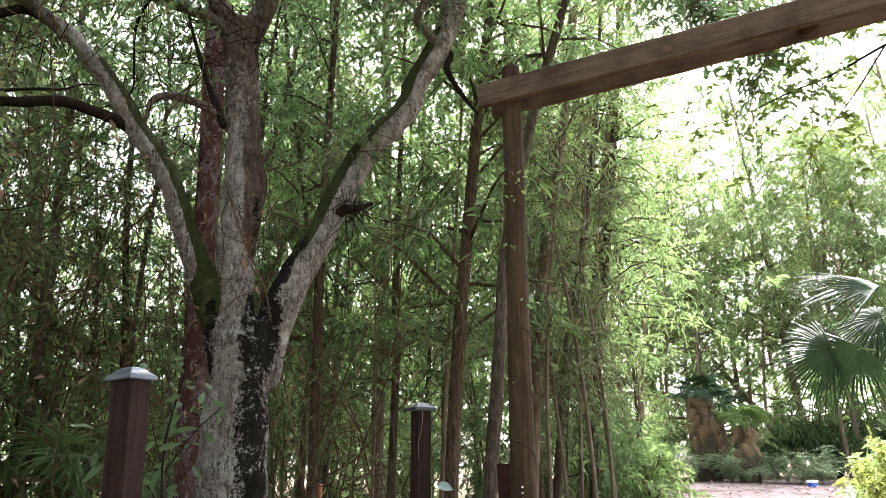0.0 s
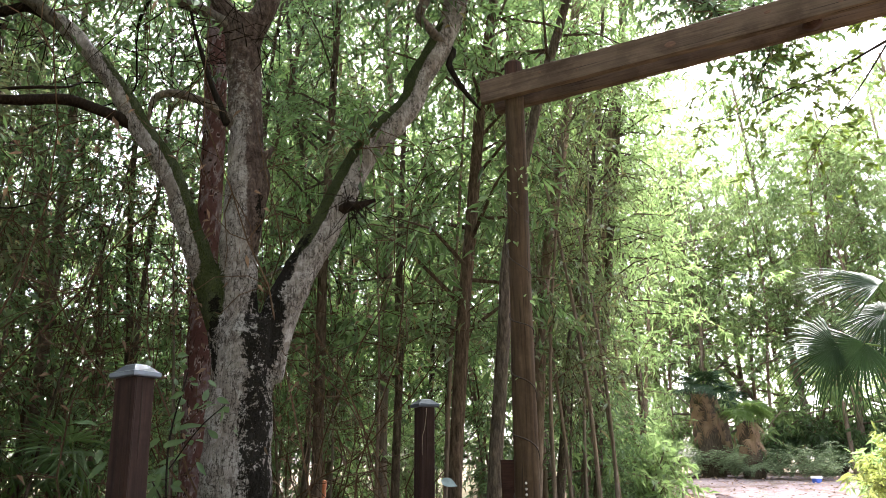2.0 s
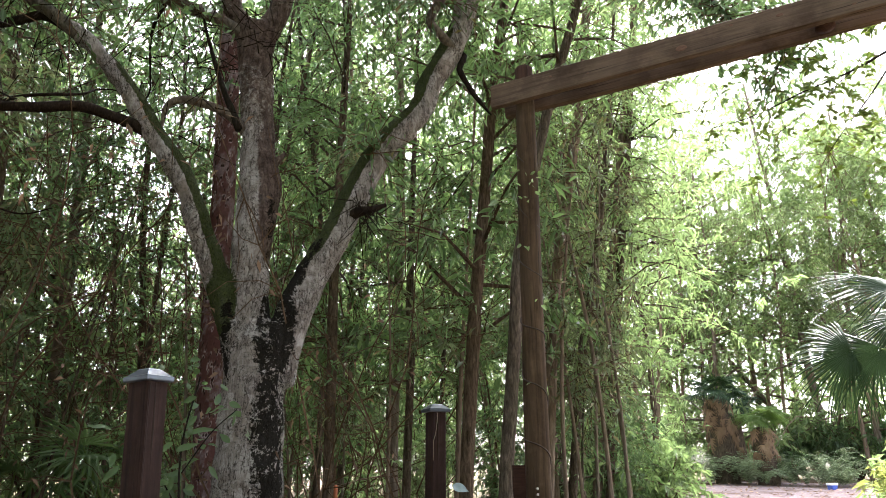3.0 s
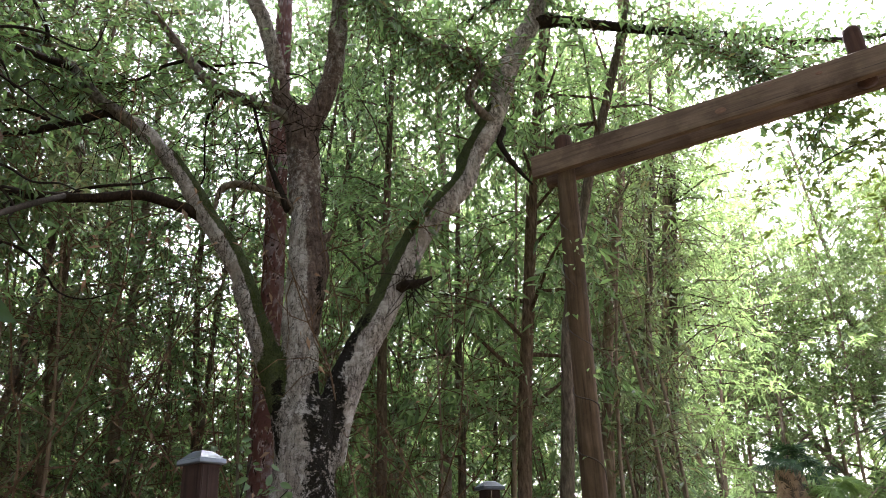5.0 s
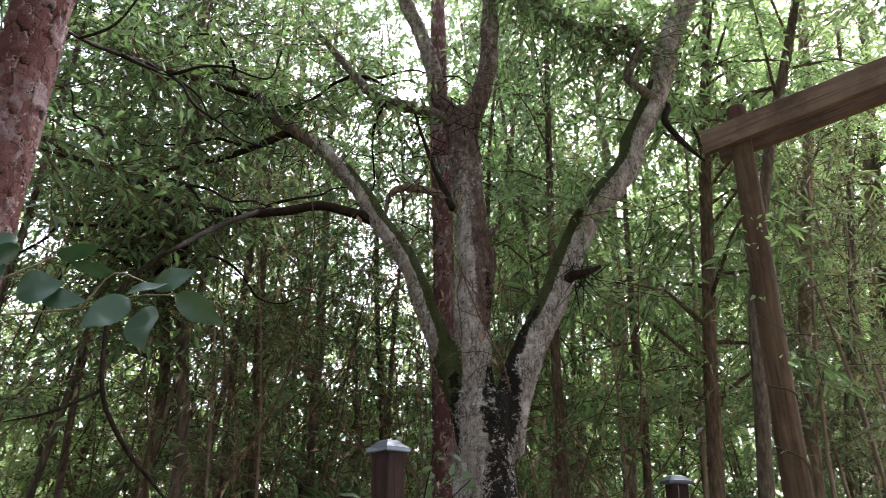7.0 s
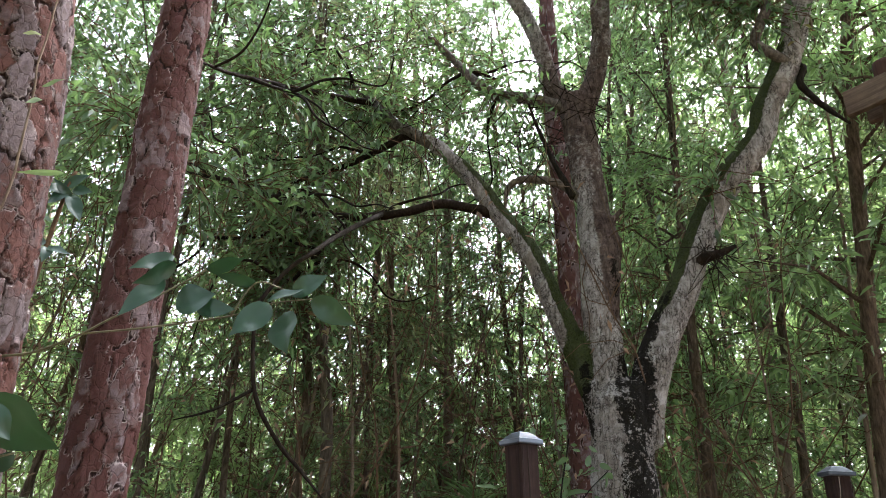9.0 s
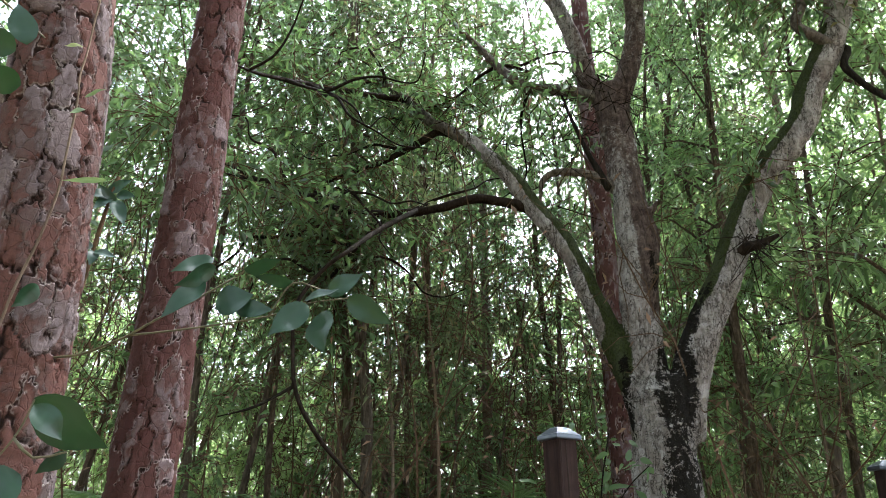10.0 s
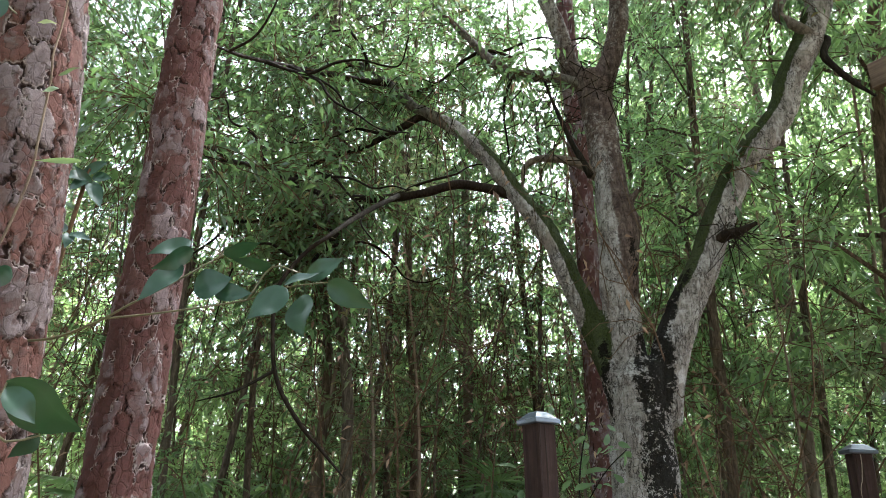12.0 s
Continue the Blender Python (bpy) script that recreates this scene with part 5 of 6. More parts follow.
def palm(name, at, trunk_h, trunk_r, fronds, petiole, radius, leaves, label, seed, segments=38, tilt=(-0.3, 0.9), skirt=0, aims=(), hubs=(), group="palms", droop=0.25, spans=(250, 270, 235)):
    """A fan palm: rough trunk, long petioles and fans; a skirt of dead fronds where it has one."""
    g = np.random.default_rng(seed)
    z = float(ground_height(np.array(at[0]), np.array(at[1])))
    tree = thing(name, (at[0], at[1], z), label, "palm", group)
    pts = [(0, 0, -0.1, trunk_r * 1.1), (0.02, 0, trunk_h * 0.3, trunk_r), (0.0, 0.02, trunk_h * 0.7, trunk_r * 1.02), (0.02, 0, trunk_h, trunk_r * 0.8)]
    part("trunk", join_tubes("trunk", [tube_arrays(pts, 16, 0.07, 0.16, 14, seed)]), BARK_BROWN, tree)
    shapes = [array_mesh("frond", *fan_arrays(radius * k, segments, s, droop * q, seed + i)) for i, (k, s, q) in enumerate(((1.0, spans[0], 1.0), (0.9, spans[1], 1.6), (1.05, spans[2], 0.6)))]
    dried = [array_mesh("dead_frond", *fan_arrays(radius * 0.8, 12, 200, 0.3, seed + 7 + i)) for i in range(2)] if skirt else []
    top = np.array([0.01, 0.0, trunk_h])
    aims = list(aims) + [(g.uniform(0, 360), g.uniform(*tilt)) for _ in range(fronds - len(aims))]
    for i, (deg, up) in enumerate(aims):
        d = np.array([math.cos(radians(deg)), math.sin(radians(deg)), up])
        d /= np.linalg.norm(d)
        L = petiole * g.uniform(0.75, 1.15)
        hub = top + d * L + np.array([0, 0, -0.08 * L])
        f = part("frond", shapes[i % 3], leaves, tree)
        pitch = -math.degrees(math.asin(d[2])) * 0.7 + g.uniform(5, 30)
        at_hub = pose(*hub, 0, 0, deg) @ pose(0, 0, 0, 0, pitch, 0) @ pose(0, 0, 0, g.uniform(-35, 35), 0, 0)
        f.matrix_basis = at_hub
        mid = top + d * L * 0.5
        s = part("petiole", join_tubes("petiole", [tube_arrays([(*top, 0.014), (*mid, 0.011), (*hub, 0.007)], 5, 0.1)]), LEAF_PALM_LIGHT, f)
        s.matrix_parent_inverse = at_hub.inverted()
    for i, (hx, hy, hz, dx, dy, dz) in enumerate(hubs):
        hub = np.array([hx - at[0], hy - at[1], hz - z])
        way = Vector((dx, dy, dz)).normalized()
        face = Vector((-0.42, -0.62, 0.75)) + Vector(g.normal(size=3)) * 0.3
        side = face.cross(way).normalized()
        turn = Matrix((way, side, way.cross(side))).transposed().to_4x4()
        at_hub = Matrix.Translation(hub) @ turn
        f = part("frond", shapes[i % 3], leaves, tree)
        f.matrix_basis = at_hub
        s = part("petiole", join_tubes("petiole", [tube_arrays([(*top, 0.014), (*(top * 0.5 + hub * 0.5 + np.array([0, 0, 0.06])), 0.011), (*hub, 0.007)], 5, 0.1)]), LEAF_PALM_LIGHT, f)
        s.matrix_parent_inverse = at_hub.inverted()
    for i in range(skirt):
        deg = g.uniform(0, 360)
        h = trunk_h * g.uniform(0.45, 1.0)
        f = part("dead_frond", dried[i % 2], DEAD_FROND, tree, "brown dried hanging frond")
        f.matrix_basis = pose(trunk_r * math.cos(radians(deg)), trunk_r * math.sin(radians(deg)), h, 0, 0, deg) @ pose(0, 0, 0, 0, g.uniform(38, 92), 0) @ Matrix.Diagonal((g.uniform(0.6, 1.2), g.uniform(0.25, 0.6), 0.8, 1))
    return tree


palm("fan_palm", (4.1, 5.75), 2.0, 0.14, 4, 0.5, 0.6, LEAF_PALM, "dark green fan palm with drooping split fronds", 3, 44, droop=0.32, spans=(185, 205, 170),
     aims=((20, 0.5), (-30, 0.8), (60, 0.2), (-70, 0.3)),
     hubs=((3.24, 5.52, 2.18, -0.5, 0.29, -0.12), (3.67, 5.48, 2.44, -0.5, 0.3, 0.05), (3.36, 5.33, 2.17, -0.35, 0.2, -0.4), (3.72, 5.57, 2.7, -0.4, 0.2, 0.4), (3.8, 5.5, 2.3, -0.45, 0.3, 0.1)))
SKIRTED = "cabbage palm with a brown skirt of dead fronds"
palm("cabbage_palm", (7.39, 19.66), 2.35, 0.3, 16, 0.5, 0.55, LEAF_PALM, SKIRTED, 5, 24, tilt=(0.2, 2.6), skirt=46)
palm("cabbage_palm", (8.14, 18.81), 1.45, 0.25, 14, 0.55, 0.52, LEAF_PALM_LIGHT, "low cabbage palm with fresh fronds and dead skirt", 6, 24, tilt=(0.3, 2.6), skirt=34)
palm("cabbage_palm", (8.6, 21.6), 2.1, 0.2, 12, 0.6, 0.6, LEAF_PALM, "cabbage palm with dull green fronds", 7, 20, tilt=(-0.1, 1.2), skirt=8)
for i, (x, y) in enumerate(((-4.6, 5.6), (-4.0, 6.1), (-5.3, 5.0), (-2.9, 5.9), (-1.9, 6.6), (1.3, 6.2), (1.65, 7.2), (-5.6, 3.6))):
    palm("palmetto", (x, y), 0.75 if x < -2.5 else 0.35, 0.07, 9, 0.8 if x < 0 else 0.6, 0.42 if x < 0 else 0.3, LEAF_MID if x < 0 else LEAF_SHADE, "low green palmetto with fan leaves on long stalks", 20 + i, 18, tilt=(0.7, 2.5), group="palmettos")


# ---- clearing edge: ferns, bush, tub, fallen stem ----
def fern_bank():
    """Clumps of arching sword ferns: each frond a row of narrow leaflets on both sides."""
    g = np.random.default_rng(9)
    pairs = []
    for i in range(80):
        a, r = radians(g.uniform(14.5, 29)), g.uniform(19.6, 21.2)
        x, y = r * math.sin(a), r * math.cos(a)
        o = np.array([x, y, float(ground_height(np.array(x), np.array(y)))])
        size = g.uniform(0.35, 0.8) if r < 20.2 else g.uniform(0.7, 1.25)
        for k in range(8):
            az, L, lift = g.uniform(0, 6.28), size * g.uniform(0.8, 1.25), g.uniform(1.4, 2.1)
            t = np.linspace(0.12, 1, 16)[:, None]
            d = np.array([math.cos(az), math.sin(az), 0])
            c = o + d * (t ** 1.4 * L * 0.7) + np.array([0, 0, 1]) * (L * (lift * t - (lift - 0.45) * t * t))
            side = np.array([-d[1], d[0], 0])
            w = 0.055 * np.sin(t[:, 0] * 2.9 + 0.15)
            ways = np.vstack([side + d * 0.3, -side + d * 0.3])
            pairs.append(leaf_arrays(np.repeat(c, 2, axis=0), np.tile(ways, (16, 1)), np.repeat(w, 2) + 0.02, 0.034, g, 0.3, flat=0.9))
    return array_mesh("ferns", *stack(pairs))


tagged(part("fern_bank", fern_bank(), LEAF_FERN), "bank of pale green ferns edging the sandy clearing", "fern", kind="stuff")


def yellow_bush(x, y, r, h, seed, leaves, label, count=300, leaf=0.16):
    g = np.random.default_rng(seed)
    z = float(ground_height(np.array(x), np.array(y)))
    bush = thing("bush", (x, y, z), label, "bush", "bushes")
    stems, starts, ways = [], [], []
    for i in range(16):
        a, k = g.uniform(0, 6.28), g.uniform(0.3, 1.0)
        e = np.array([r * k * math.cos(a), r * k * math.sin(a), h * (1.05 - 0.5 * k * k) * g.uniform(0.75, 1.05)])
        stems.append(tube_arrays([(0, 0, -0.05, 0.02), (*(e * [0.4, 0.4, 0.6]), 0.014), (*e, 0.005)], 5, 0.2))
        t = g.uniform(0.35, 1, count // 16)[:, None]
        starts.append(t * e * [1, 1, 1])
        ways.append(g.normal(size=(count // 16, 3)) + np.array([0, 0, 0.4]))
    tagged(part("branchwork", join_tubes("branchwork", stems), BARK_BROWN, bush), kind="stuff")
    tw, lv = spray(np.vstack(starts), np.vstack(ways), 0.4, 12, leaf, 0.28, g, 0.5, 0.3, False, True)
    tagged(part("twigwork", array_mesh("twigwork", *tw), TWIG, bush), kind="stuff")
    tagged(part("crown", array_mesh("crown", *lv), leaves, bush), kind="stuff")


yellow_bush(6.35, 9.35, 0.8, 1.75, 1, LEAF_YELLOW, "yellow-green leafy bush beside the clearing", 260)
yellow_bush(7.2, 10.6, 1.2, 1.3, 2, LEAF_BRIGHT, "bright-toned green bush beside the clearing", 260)
yellow_bush(10.6, 22.8, 1.6, 1.6, 3, LEAF_SHADE, "dark green bush behind the ferns", 320, 0.2)
yellow_bush(12.2, 21.8, 1.8, 1.9, 4, LEAF_SHADE, "dark green bush behind the ferns", 320, 0.2)
yellow_bush(6.1, 22.2, 1.6, 2.2, 5, LEAF_BRIGHT, "bright-toned green bush behind the ferns", 320, 0.2)
yellow_bush(13.8, 20.8, 1.8, 1.7, 6, LEAF_SHADE, "dark green bush behind the ferns", 320, 0.2)
yellow_bush(4.3, 17.5, 1.4, 2.0, 7, LEAF_BRIGHT, "bright-toned green bush at the wood's edge", 320, 0.17)
yellow_bush(3.2, 13.0, 1.1, 1.7, 8, LEAF_BRIGHT, "bright-toned green bush at the wood's edge", 320, 0.15)
yellow_bush(2.6, 9.6, 0.9, 1.6, 9, LEAF_BRIGHT, "bright-toned green bush at the wood's edge", 300, 0.14)


def build_tub():
    x, y = 8.77, 16.86
    z = float(ground_height(np.array(x), np.array(y)))
    tub = thing("plastic_tub", (x, y, z + 0.012), "small white-lidded blue plastic tub on the sand", "tub", turn=25)
    for name, mat, rings in (("body", BLUE_PLASTIC, ((0.12, 0.085, 0.0), (0.13, 0.095, 0.02), (0.145, 0.105, 0.12), (0.14, 0.10, 0.125))), ("lid", WHITE_PLASTIC, ((0.155, 0.115, 0.115), (0.16, 0.12, 0.125), (0.16, 0.12, 0.155), (0.145, 0.105, 0.175)))):
        bm = bmesh.new()
        prev = None
        for a, b, h in rings:
            a, b, h = a * 0.78, b * 0.78, h * 0.85
            ring = [bm.verts.new((a * math.copysign(abs(math.cos(t)) ** 0.5, math.cos(t)), b * math.copysign(abs(math.sin(t)) ** 0.5, math.sin(t)), h)) for t in np.linspace(0, 2 * math.pi, 25)[:-1]]
            if prev:
                for k in range(24):
                    bm.faces.new([prev[k], prev[(k + 1) % 24], ring[(k + 1) % 24], ring[k]])
            else:
                bm.faces.new(ring[::-1])
            prev = ring
        bm.faces.new(prev)
        part(name, bm, mat, tub)


build_tub()


def bare_stem(name, points, label, bark):
    o = points[0]
    t = thing(name, (o[0], o[1], o[2]), label, "branch")
    part("stem", join_tubes("stem", [tube_arrays([(x - o[0], y - o[1], z - o[2], r) for x, y, z, r in points], 9, 0.2, 0.12, 6, 3)]), bark, t)


bare_stem("leaning_stem", [(12.4, 23.6, 0.4, 0.13), (11.5, 23.9, 2.6, 0.10), (10.9, 24.1, 3.3, 0.10), (10.2, 24.3, 4.4, 0.09), (9.7, 24.5, 5.3, 0.07), (9.3, 24.6, 6.6, 0.05), (9.1, 24.6, 8.0, 0.02)], "leaning grey stem of a fallen tree", BARK_PALE)


def build_stake():
    s = thing("garden_stake", (-0.92, 5.1, 0.0), "thin orange stake standing in the undergrowth", "stake")
    part("shaft", join_tubes("shaft", [tube_arrays([(0, 0, -0.05, 0.016), (0, 0, 0.7, 0.016), (0.005, 0, 1.2, 0.016)], 8, 0.3)]), ORANGE, s)


build_stake()


# ---- oak leaning over from beside the gate ----
def oak():
    g = np.random.default_rng(15)
    tree = thing("oak_tree", (6.0, 2.6, 0), "oak with whorled leaves overhanging the gate", "tree")
    o = np.array([6.0, 2.6, 0.0])
    part("trunk", join_tubes("trunk", [tube_arrays([(0, 0, -0.1, 0.22), (0.05, 0.05, 2.0, 0.18), (-0.1, 0.2, 4.2, 0.15), (-0.3, 0.3, 7.0, 0.08)], 16, 0.1, 0.08, 8, 1)]), BARK_BROWN, tree)
    arms = [[(5.9, 2.8, 4.1, 0.0385), (4.6, 3.6, 4.55, 0.0220), (3.9, 4.0, 4.5, 0.0165), (3.4, 4.32, 4.32, 0.0121), (3.12, 4.54, 4.22, 0.0094), (2.86, 4.75, 4.18, 0.0072), (2.5, 5.03, 4.1, 0.0044), (2.17, 5.29, 4.12, 0.0022)],
            [(5.9, 2.8, 4.5, 0.0330), (4.8, 3.6, 5.1, 0.0165), (3.9, 4.2, 5.0, 0.0099), (3.3, 4.6, 4.75, 0.0055), (2.7, 4.9, 4.6, 0.0022)],
            [(3.4, 4.32, 4.32, 0.0077), (3.2, 4.5, 4.0, 0.0055), (3.0, 4.6, 3.75, 0.0033), (2.9, 4.7, 3.6, 0.0017)],
            [(3.9, 4.0, 4.5, 0.0099), (3.7, 4.2, 4.1, 0.0066), (3.5, 4.35, 3.8, 0.0039), (3.45, 4.45, 3.55, 0.0017)],
            [(3.12, 4.54, 4.22, 0.0050), (2.8, 4.8, 3.98, 0.0033), (2.6, 4.95, 3.85, 0.0017)]]
    hubs = []
    for i, a in enumerate(arms):
        rel = [(x - o[0], y - o[1], z, r) for x, y, z, r in a]
        part("branch", join_tubes("branch", [tube_arrays(rel, 7, 0.08, 0.12, 14, i)]), BARK_DARK, tree)
        rows = curve_points(rel, 0.04)
        k = g.integers(int(len(rows) * (0.45 if i < 2 else 0.2)), len(rows), 64 if i < 2 else 44)
        hubs.append(rows[k, :3] + g.normal(size=(len(k), 3)) * [0.26, 0.26, 0.24])
    hubs = np.vstack(hubs)
    near = np.vstack([curve_points([(x - o[0], y - o[1], z, r) for x, y, z, r in a], 0.04)[:, :3] for a in arms])
    root = near[np.argmin(((hubs[:, None] - near[None]) ** 2).sum(-1), axis=1)]
    tagged(part("twigwork", array_mesh("twigwork", *thin_tubes(root, hubs, 0.0025, 0.0012)), TWIG, tree), kind="stuff")
    b = np.repeat(hubs, 7, axis=0) + g.normal(size=(len(hubs) * 7, 3)) * 0.008
    w = g.normal(size=b.shape) * [1, 1, 0.55]
    tagged(part("crown", array_mesh("crown", *leaf_arrays(b, w, 0.07 * g.uniform(0.7, 1.2, len(b)), 0.027, g, 0.15, True)), LEAF_OAK, tree, "whorls of narrow oak leaves"), kind="stuff")


oak()


# ---- broad-leaved vine on the pines ----
def vine_leaf(vine, base, tip, width, seed, material=LEAF_VINE, up=0.5):
    """One pointed heart-shaped leaf, folded along the midrib and curling at its tip."""
    g = np.random.default_rng(seed)
    b, t = Vector(base), Vector(tip)
    way = t - b
    L = way.length
    way.normalize()
    face = (Vector((0, 0, 1.3)) - b).normalized() + Vector((0, 0, up)) + Vector(g.normal(size=3)) * 0.3
    side = way.cross(face).normalized()
    nor = side.cross(way).normalized()
    bm = bmesh.new()
    rows = []
    for u, h in ((0.0, 0.04), (0.06, 0.42), (0.16, 0.78), (0.3, 0.97), (0.45, 1.0), (0.6, 0.85), (0.75, 0.56), (0.88, 0.24), (1.0, 0.0)):
        c = b + way * (L * u) - nor * (L * 0.10 * u * u) + nor * (L * 0.03 * math.sin(9 * u + seed))
        row = []
        for k in (-1, -0.5, 0, 0.5, 1):
            lift = 0.36 * abs(k) - 0.14 * k * k + 0.06 * math.sin(11 * u + 2.5 * k + seed)
            row.append(bm.verts.new(c + side * (k * h * width / 2) + nor * (lift * h * width / 2)))
        rows.append(row)
    for p, q in zip(rows, rows[1:]):
        for k in range(4):
            bm.faces.new([p[k], p[k + 1], q[k + 1], q[k]])
    bmesh.ops.remove_doubles(bm, verts=bm.verts, dist=0.0002)
    for f in bm.faces:
        f.smooth = True
    o = vine.location
    bmesh.ops.translate(bm, verts=bm.verts, vec=-o)
    return part("leaf", bm, material, vine)


def vine_stem(vine, points, r, material=TWIG):
    o = vine.location
    rel = [(x - o.x, y - o.y, z - o.z, r * (1 - 0.5 * i / len(points))) for i, (x, y, z) in enumerate(points)]
    part("stem", join_tubes("stem", [tube_arrays(rel, 6, 0.03, 0.1, 30, 2)]), material, vine)


STEM_GREEN = rough_plain("vine_stem", (0.06, 0.058, 0.025), (0.12, 0.105, 0.05), 40, 0.6)
vine = thing("vine", (-1.60, 0.62, 1.55), "broad-leaved green vine reaching out from the pine trunk", "vine")
vine_stem(vine, [(-1.90, 0.79, 1.67), (-1.72, 0.80, 1.665), (-1.57, 0.80, 1.68), (-1.50, 0.80, 1.69), (-1.435, 0.823, 1.726), (-1.396, 0.887, 1.786), (-1.344, 0.965, 1.868)], 0.0038, STEM_GREEN)
vine_stem(vine, [(-1.50, 0.80, 1.69), (-1.39, 0.896, 1.718), (-1.285, 1.042, 1.774), (-1.225, 1.114, 1.82), (-1.149, 1.192, 1.846)], 0.003, STEM_GREEN)
vine_leaf(vine, (-1.379, 0.913, 1.906), (-1.394, 0.814, 1.848), 0.043, 1)
vine_leaf(vine, (-1.375, 0.919, 1.887), (-1.382, 0.833, 1.804), 0.056, 2, up=-0.8)
vine_leaf(vine, (-1.384, 0.906, 1.842), (-1.396, 0.81, 1.733), 0.053, 3)
vine_leaf(vine, (-1.364, 0.935, 1.779), (-1.282, 0.978, 1.818), 0.085, 4, up=0.0)
vine_leaf(vine, (-1.336, 0.975, 1.78), (-1.25, 1.022, 1.784), 0.050, 5)
vine_leaf(vine, (-1.332, 0.981, 1.887), (-1.246, 1.027, 1.917), 0.043, 6)
vine_leaf(vine, (-1.224, 1.114, 1.814), (-1.251, 1.021, 1.719), 0.070, 7)
vine_leaf(vine, (-1.197, 1.144, 1.798), (-1.164, 1.12, 1.687), 0.103, 8, up=0.0)
vine_leaf(vine, (-1.155, 1.188, 1.845), (-1.045, 1.246, 1.773), 0.068, 9)
vine_leaf(vine, (-1.192, 1.149, 1.849), (-1.104, 1.181, 1.907), 0.057, 10)
vine_leaf(vine, (-1.231, 1.106, 1.827), (-1.144, 1.141, 1.862), 0.037, 11)
vine_leaf(vine, (-1.254, 1.08, 1.871), (-1.286, 0.975, 1.861), 0.037, 12, up=-0.8)
vine_stem(vine, [(-1.344, 0.965, 1.868), (-1.332, 0.981, 1.887), (-1.36, 0.93, 1.905)], 0.003, STEM_GREEN)
vine_stem(vine, [(-1.285, 1.042, 1.774), (-1.254, 1.08, 1.871), (-1.20, 1.13, 1.86)], 0.003, STEM_GREEN)

low_vine = thing("vine", (-1.25, 0.45, 1.30), "large dark vine leaves at the foot of the pine", "vine")
vine_stem(low_vine, [(-1.80, 0.74, 1.18), (-1.40, 0.50, 1.22), (-1.25, 0.45, 1.30), (-1.19, 0.48, 1.40), (-1.186, 0.495, 1.47)], 0.0028, STEM_GREEN)
vine_leaf(low_vine, (-1.186, 0.495, 1.47), (-1.125, 0.60, 1.385), 0.105, 21, up=-0.8)
vine_leaf(low_vine, (-1.066, 0.444, 1.442), (-1.045, 0.491, 1.395), 0.042, 22, up=1.2)
vine_leaf(low_vine, (-1.137, 0.482, 1.343), (-1.157, 0.432, 1.297), 0.065, 23)
vine_leaf(low_vine, (-1.158, 0.555, 1.385), (-1.174, 0.522, 1.345), 0.034, 24, up=-0.8)
vine_stem(low_vine, [(-1.19, 0.48, 1.40), (-1.15, 0.5, 1.37), (-1.158, 0.555, 1.385)], 0.003, STEM_GREEN)

high_vine = thing("vine", (-1.40, 0.35, 2.0), "dark vine leaves high on the pine trunk", "vine")
vine_stem(high_vine, [(-1.9, 0.55, 2.6), (-1.6, 0.3, 2.45), (-1.40, 0.2, 2.3), (-1.22, 0.25, 2.14), (-1.16, 0.27, 2.08)], 0.003, STEM_GREEN)
vine_leaf(high_vine, (-1.145, 0.313, 1.986), (-1.158, 0.252, 1.985), 0.055, 31, up=-0.8)
vine_leaf(high_vine, (-1.196, 0.316, 2.098), (-1.205, 0.281, 2.182), 0.05, 32, up=-0.8)
vine_leaf(high_vine, (-1.159, 0.256, 2.08), (-1.171, 0.19, 2.123), 0.055, 33, up=-0.8)
vine_leaf(high_vine, (-1.151, 0.29, 2.048), (-1.164, 0.227, 2.056), 0.05, 34, up=-0.8)

low_sapling = thing("sapling", (-1.46, 3.62, 0.0), "small broad-leaved sapling in front of the old tree", "sapling")
vine_stem(low_sapling, [(-1.46, 3.62, -0.05), (-1.44, 3.63, 0.8), (-1.47, 3.6, 1.4), (-1.42, 3.63, 1.8)], 0.007, BARK_DARK)
vine_stem(low_sapling, [(-1.46, 3.61, 1.3), (-1.32, 3.6, 1.5), (-1.2, 3.62, 1.62)], 0.004, BARK_DARK)
vine_stem(low_sapling, [(-1.45, 3.62, 1.1), (-1.6, 3.56, 1.35), (-1.72, 3.52, 1.45)], 0.004, BARK_DARK)
leafing = np.random.default_rng(77)
for i in range(60):
    hub = ((-1.44, 3.62, 1.5), (-1.22, 3.61, 1.58), (-1.68, 3.53, 1.42), (-1.43, 3.63, 1.75), (-1.5, 3.6, 1.25))[i % 5]
    b = [h + leafing.normal() * 0.07 for h in hub]
    vine_leaf(low_sapling, b, [b[0] + leafing.normal() * 0.06, b[1] + leafing.normal() * 0.05, b[2] - 0.02 + leafing.normal() * 0.04], 0.034, 200 + i, LEAF_SHADE)

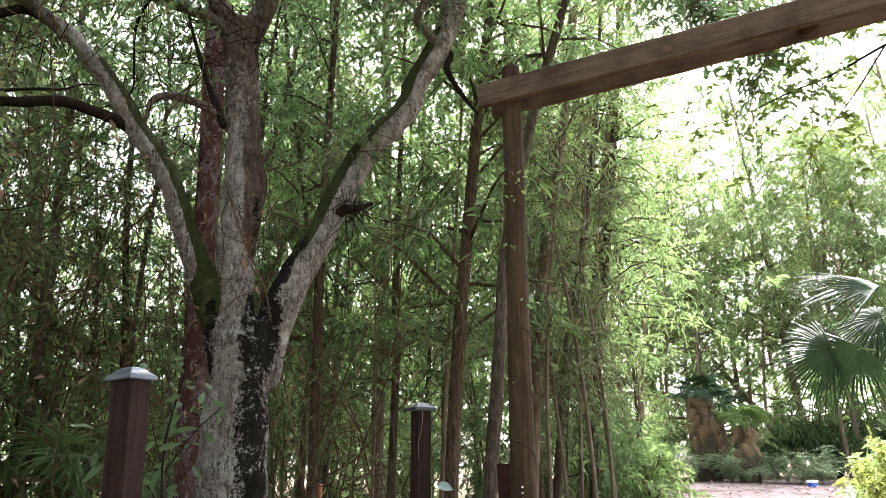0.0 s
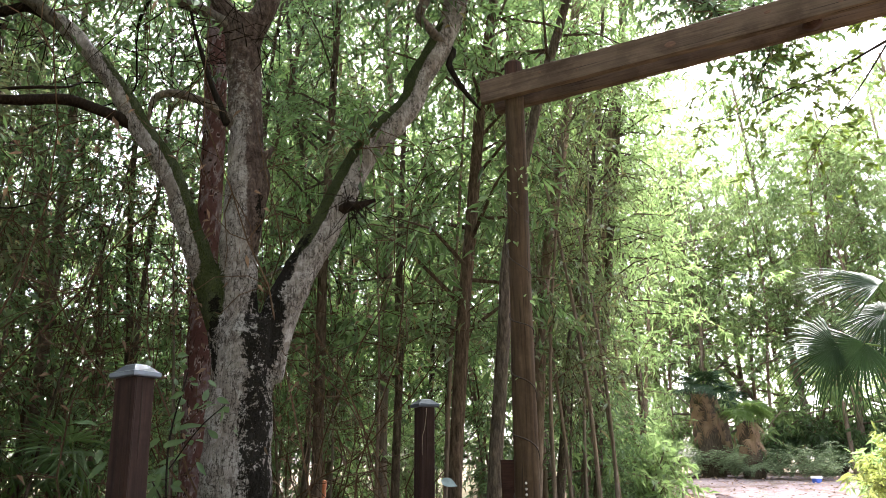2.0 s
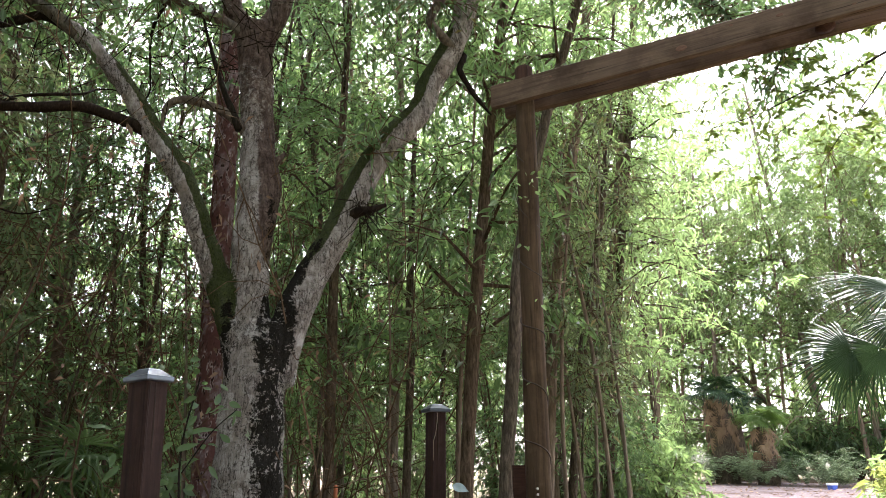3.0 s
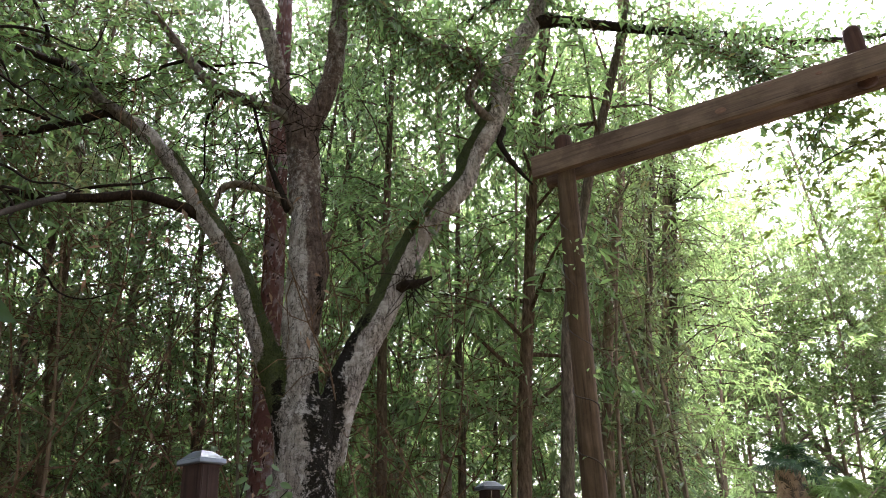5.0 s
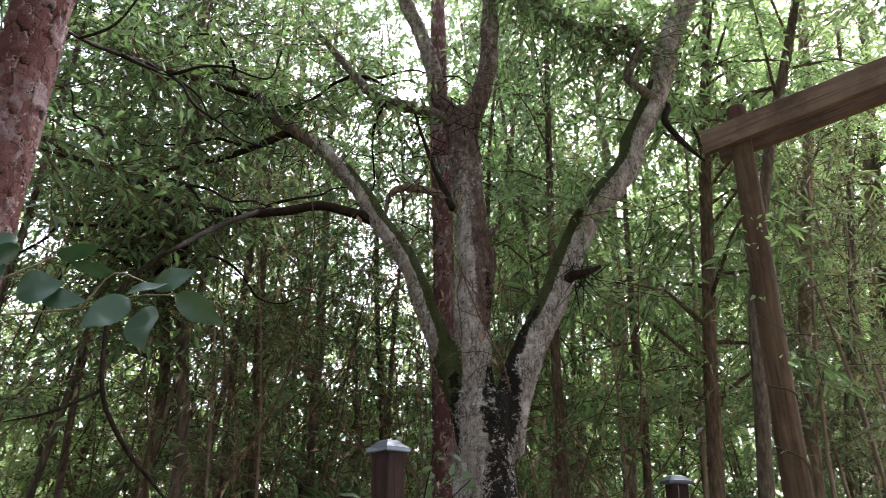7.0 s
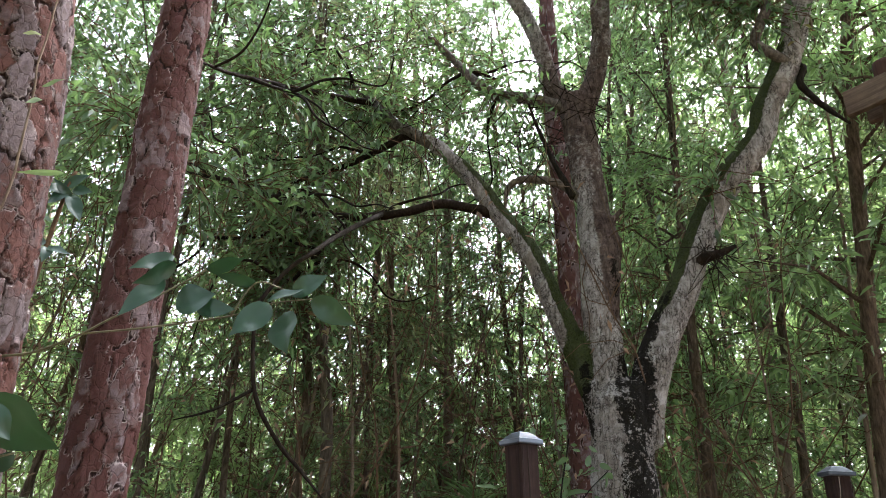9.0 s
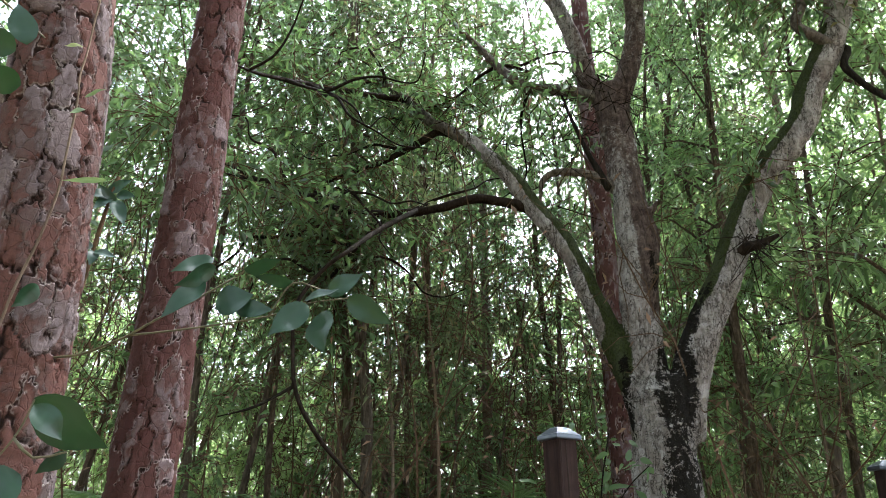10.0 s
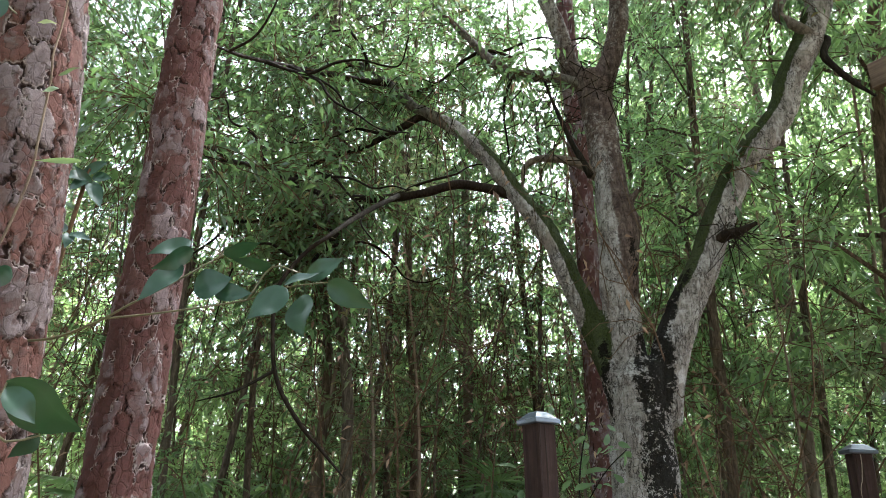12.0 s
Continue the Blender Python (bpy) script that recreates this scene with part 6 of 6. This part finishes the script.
back_vine = thing("sapling", (-2.70, 1.18, 0.0), "thin sapling with whorls of dark glossy leaves between the pines", "sapling")
vine_stem(back_vine, [(-2.70, 1.18, -0.05), (-2.72, 1.16, 1.0), (-2.69, 1.19, 2.0), (-2.68, 1.2, 2.31), (-2.67, 1.21, 2.56), (-2.66, 1.22, 2.65)], 0.012)
for i, (b, t, w) in enumerate((((-2.679, 1.198, 2.569), (-2.602, 1.244, 2.638), 0.05), ((-2.674, 1.21, 2.559), (-2.663, 1.109, 2.527), 0.052), ((-2.671, 1.215, 2.555), (-2.65, 1.141, 2.469), 0.05),
                               ((-2.668, 1.222, 2.548), (-2.594, 1.261, 2.423), 0.066), ((-2.664, 1.23, 2.565), (-2.589, 1.272, 2.562), 0.055), ((-2.663, 1.233, 2.524), (-2.65, 1.141, 2.578), 0.042),
                               ((-2.681, 1.194, 2.312), (-2.669, 1.094, 2.3), 0.048), ((-2.675, 1.206, 2.302), (-2.633, 1.178, 2.22), 0.046), ((-2.679, 1.198, 2.292), (-2.597, 1.256, 2.277), 0.046))):
    vine_leaf(back_vine, b, t, w, 40 + i)


# ---- climbing strand on the nearer pine ----
climber = thing("climbing_vine", (-1.73, 0.62, 1.58), "thin tan vine with small leaves climbing the pine bark", "vine")
vine_stem(climber, [(-1.78, 0.56, 1.45), (-1.757, 0.573, 1.57), (-1.747, 0.60, 1.609), (-1.744, 0.613, 1.784), (-1.737, 0.635, 1.945), (-1.735, 0.645, 2.081), (-1.739, 0.64, 2.184), (-1.745, 0.63, 2.365), (-1.75, 0.62, 2.439), (-1.75, 0.62, 2.532), (-1.75, 0.615, 2.638), (-1.752, 0.61, 2.75), (-1.77, 0.58, 3.0)], 0.0042, BARK_PALE)
vine_leaf(climber, (-1.719, 0.594, 2.519), (-1.714, 0.546, 2.49), 0.022, 61, LEAF_YELLOW)
vine_leaf(climber, (-1.702, 0.639, 2.325), (-1.694, 0.600, 2.290), 0.02, 62, LEAF_BRIGHT)
vine_leaf(climber, (-1.699, 0.648, 1.806), (-1.692, 0.605, 1.735), 0.05, 63)
vine_leaf(climber, (-1.665, 0.729, 2.132), (-1.685, 0.629, 2.091), 0.016, 64, LEAF_BRIGHT)
vine_leaf(climber, (-1.705, 0.632, 2.36), (-1.67, 0.66, 2.40), 0.018, 65, LEAF_BRIGHT)

pale_sapling = thing("seedling", (-0.02, 3.53, 0.0), "thin seedling with one pale bluish leaf beside the post", "seedling")
vine_stem(pale_sapling, [(-0.02, 3.53, -0.05), (-0.03, 3.52, 0.7), (-0.035, 3.5, 1.21)], 0.004)
vine_leaf(pale_sapling, (-0.045, 3.5, 1.225), (0.035, 3.48, 1.20), 0.045, 66, rough_plain("pale_leaf", (0.16, 0.22, 0.22), (0.25, 0.31, 0.31), 30, 0.4))


# ---- scrub: bare tangled stems, hanging dead vines and dry leaves between the trees ----
def random_walk(start, way, steps, length, g, bend, pull):
    pts, d = [np.array(start, float)], np.array(way, float)
    for _ in range(steps):
        d = d + g.normal(size=3) * bend + np.array([0, 0, pull])
        d /= np.linalg.norm(d)
        pts.append(pts[-1] + d * length * g.uniform(0.7, 1.3))
    return np.array(pts)


def scrub():
    g = np.random.default_rng(33)
    twigs, dead, tips = [], [], []
    for i in range(80):
        az, r = g.uniform(2, 70), math.sqrt(g.uniform(4.7 ** 2, 8.5 ** 2))
        x, y = polar(r, az)
        main = random_walk((x, y, float(ground_height(np.array(x), np.array(y))) - 0.05), (0, 0, 1), 12, 0.36, g, 0.22, 0.12)
        k = np.linspace(0.011, 0.003, 13)
        for j in range(12):
            twigs.append(thin_tubes(main[j:j + 1], main[j + 1:j + 2], k[j], k[j + 1]))
            if j > 2:
                for _ in range(2):
                    side = random_walk(main[j], g.normal(size=3) * [1, 1, 0.5], 3, 0.2, g, 0.45, -0.03)
                    for m in range(3):
                        twigs.append(thin_tubes(side[m:m + 1], side[m + 1:m + 2], 0.0045 - 0.001 * m, 0.0035 - 0.001 * m))
                    tips.append(side[-1])
    for i in range(130):
        az, r = g.uniform(14, 66), math.sqrt(g.uniform(5.8 ** 2, 9.0 ** 2))
        x, y = polar(r, az)
        fall = random_walk((x, y, g.uniform(3.2, 5.5)), (g.normal() * 0.3, g.normal() * 0.3, -1), 9, 0.3, g, 0.16, -0.2)
        for m in range(9):
            dead.append(thin_tubes(fall[m:m + 1], fall[m + 1:m + 2], 0.0035, 0.003))
        tips += [fall[m] for m in (2, 4, 5, 6, 7, 8, 9)]
    tips = np.array(tips)
    tips = tips[(tips[:, 0] < -0.21 * tips[:, 1]) | (g.uniform(size=len(tips)) < 0.25)]
    b = np.repeat(tips, 2, axis=0) + g.normal(size=(len(tips) * 2, 3)) * 0.05
    w = g.normal(size=b.shape) * [1, 1, 0.6] + np.array([0, 0, -0.6])
    return stack(twigs), stack(dead), leaf_arrays(b, w, 0.075 * g.uniform(0.6, 1.2, len(b)), 0.026, g, 0.3)


stems, lianas, dry = scrub()
tagged(part("scrub_stems", array_mesh("scrub_stems", *stems), TWIG), "tangle of thin dark bare stems under the trees", "scrub", kind="stuff")
tagged(part("dead_vines", array_mesh("dead_vines", *lianas), TWIG), "thin brown dead vines hanging from the branches", "vines", kind="stuff")
tagged(part("dry_leaves", array_mesh("dry_leaves", *dry), LEAF_DRIED), "dry brown leaves caught among twigs and vines", "dry leaves", kind="stuff")
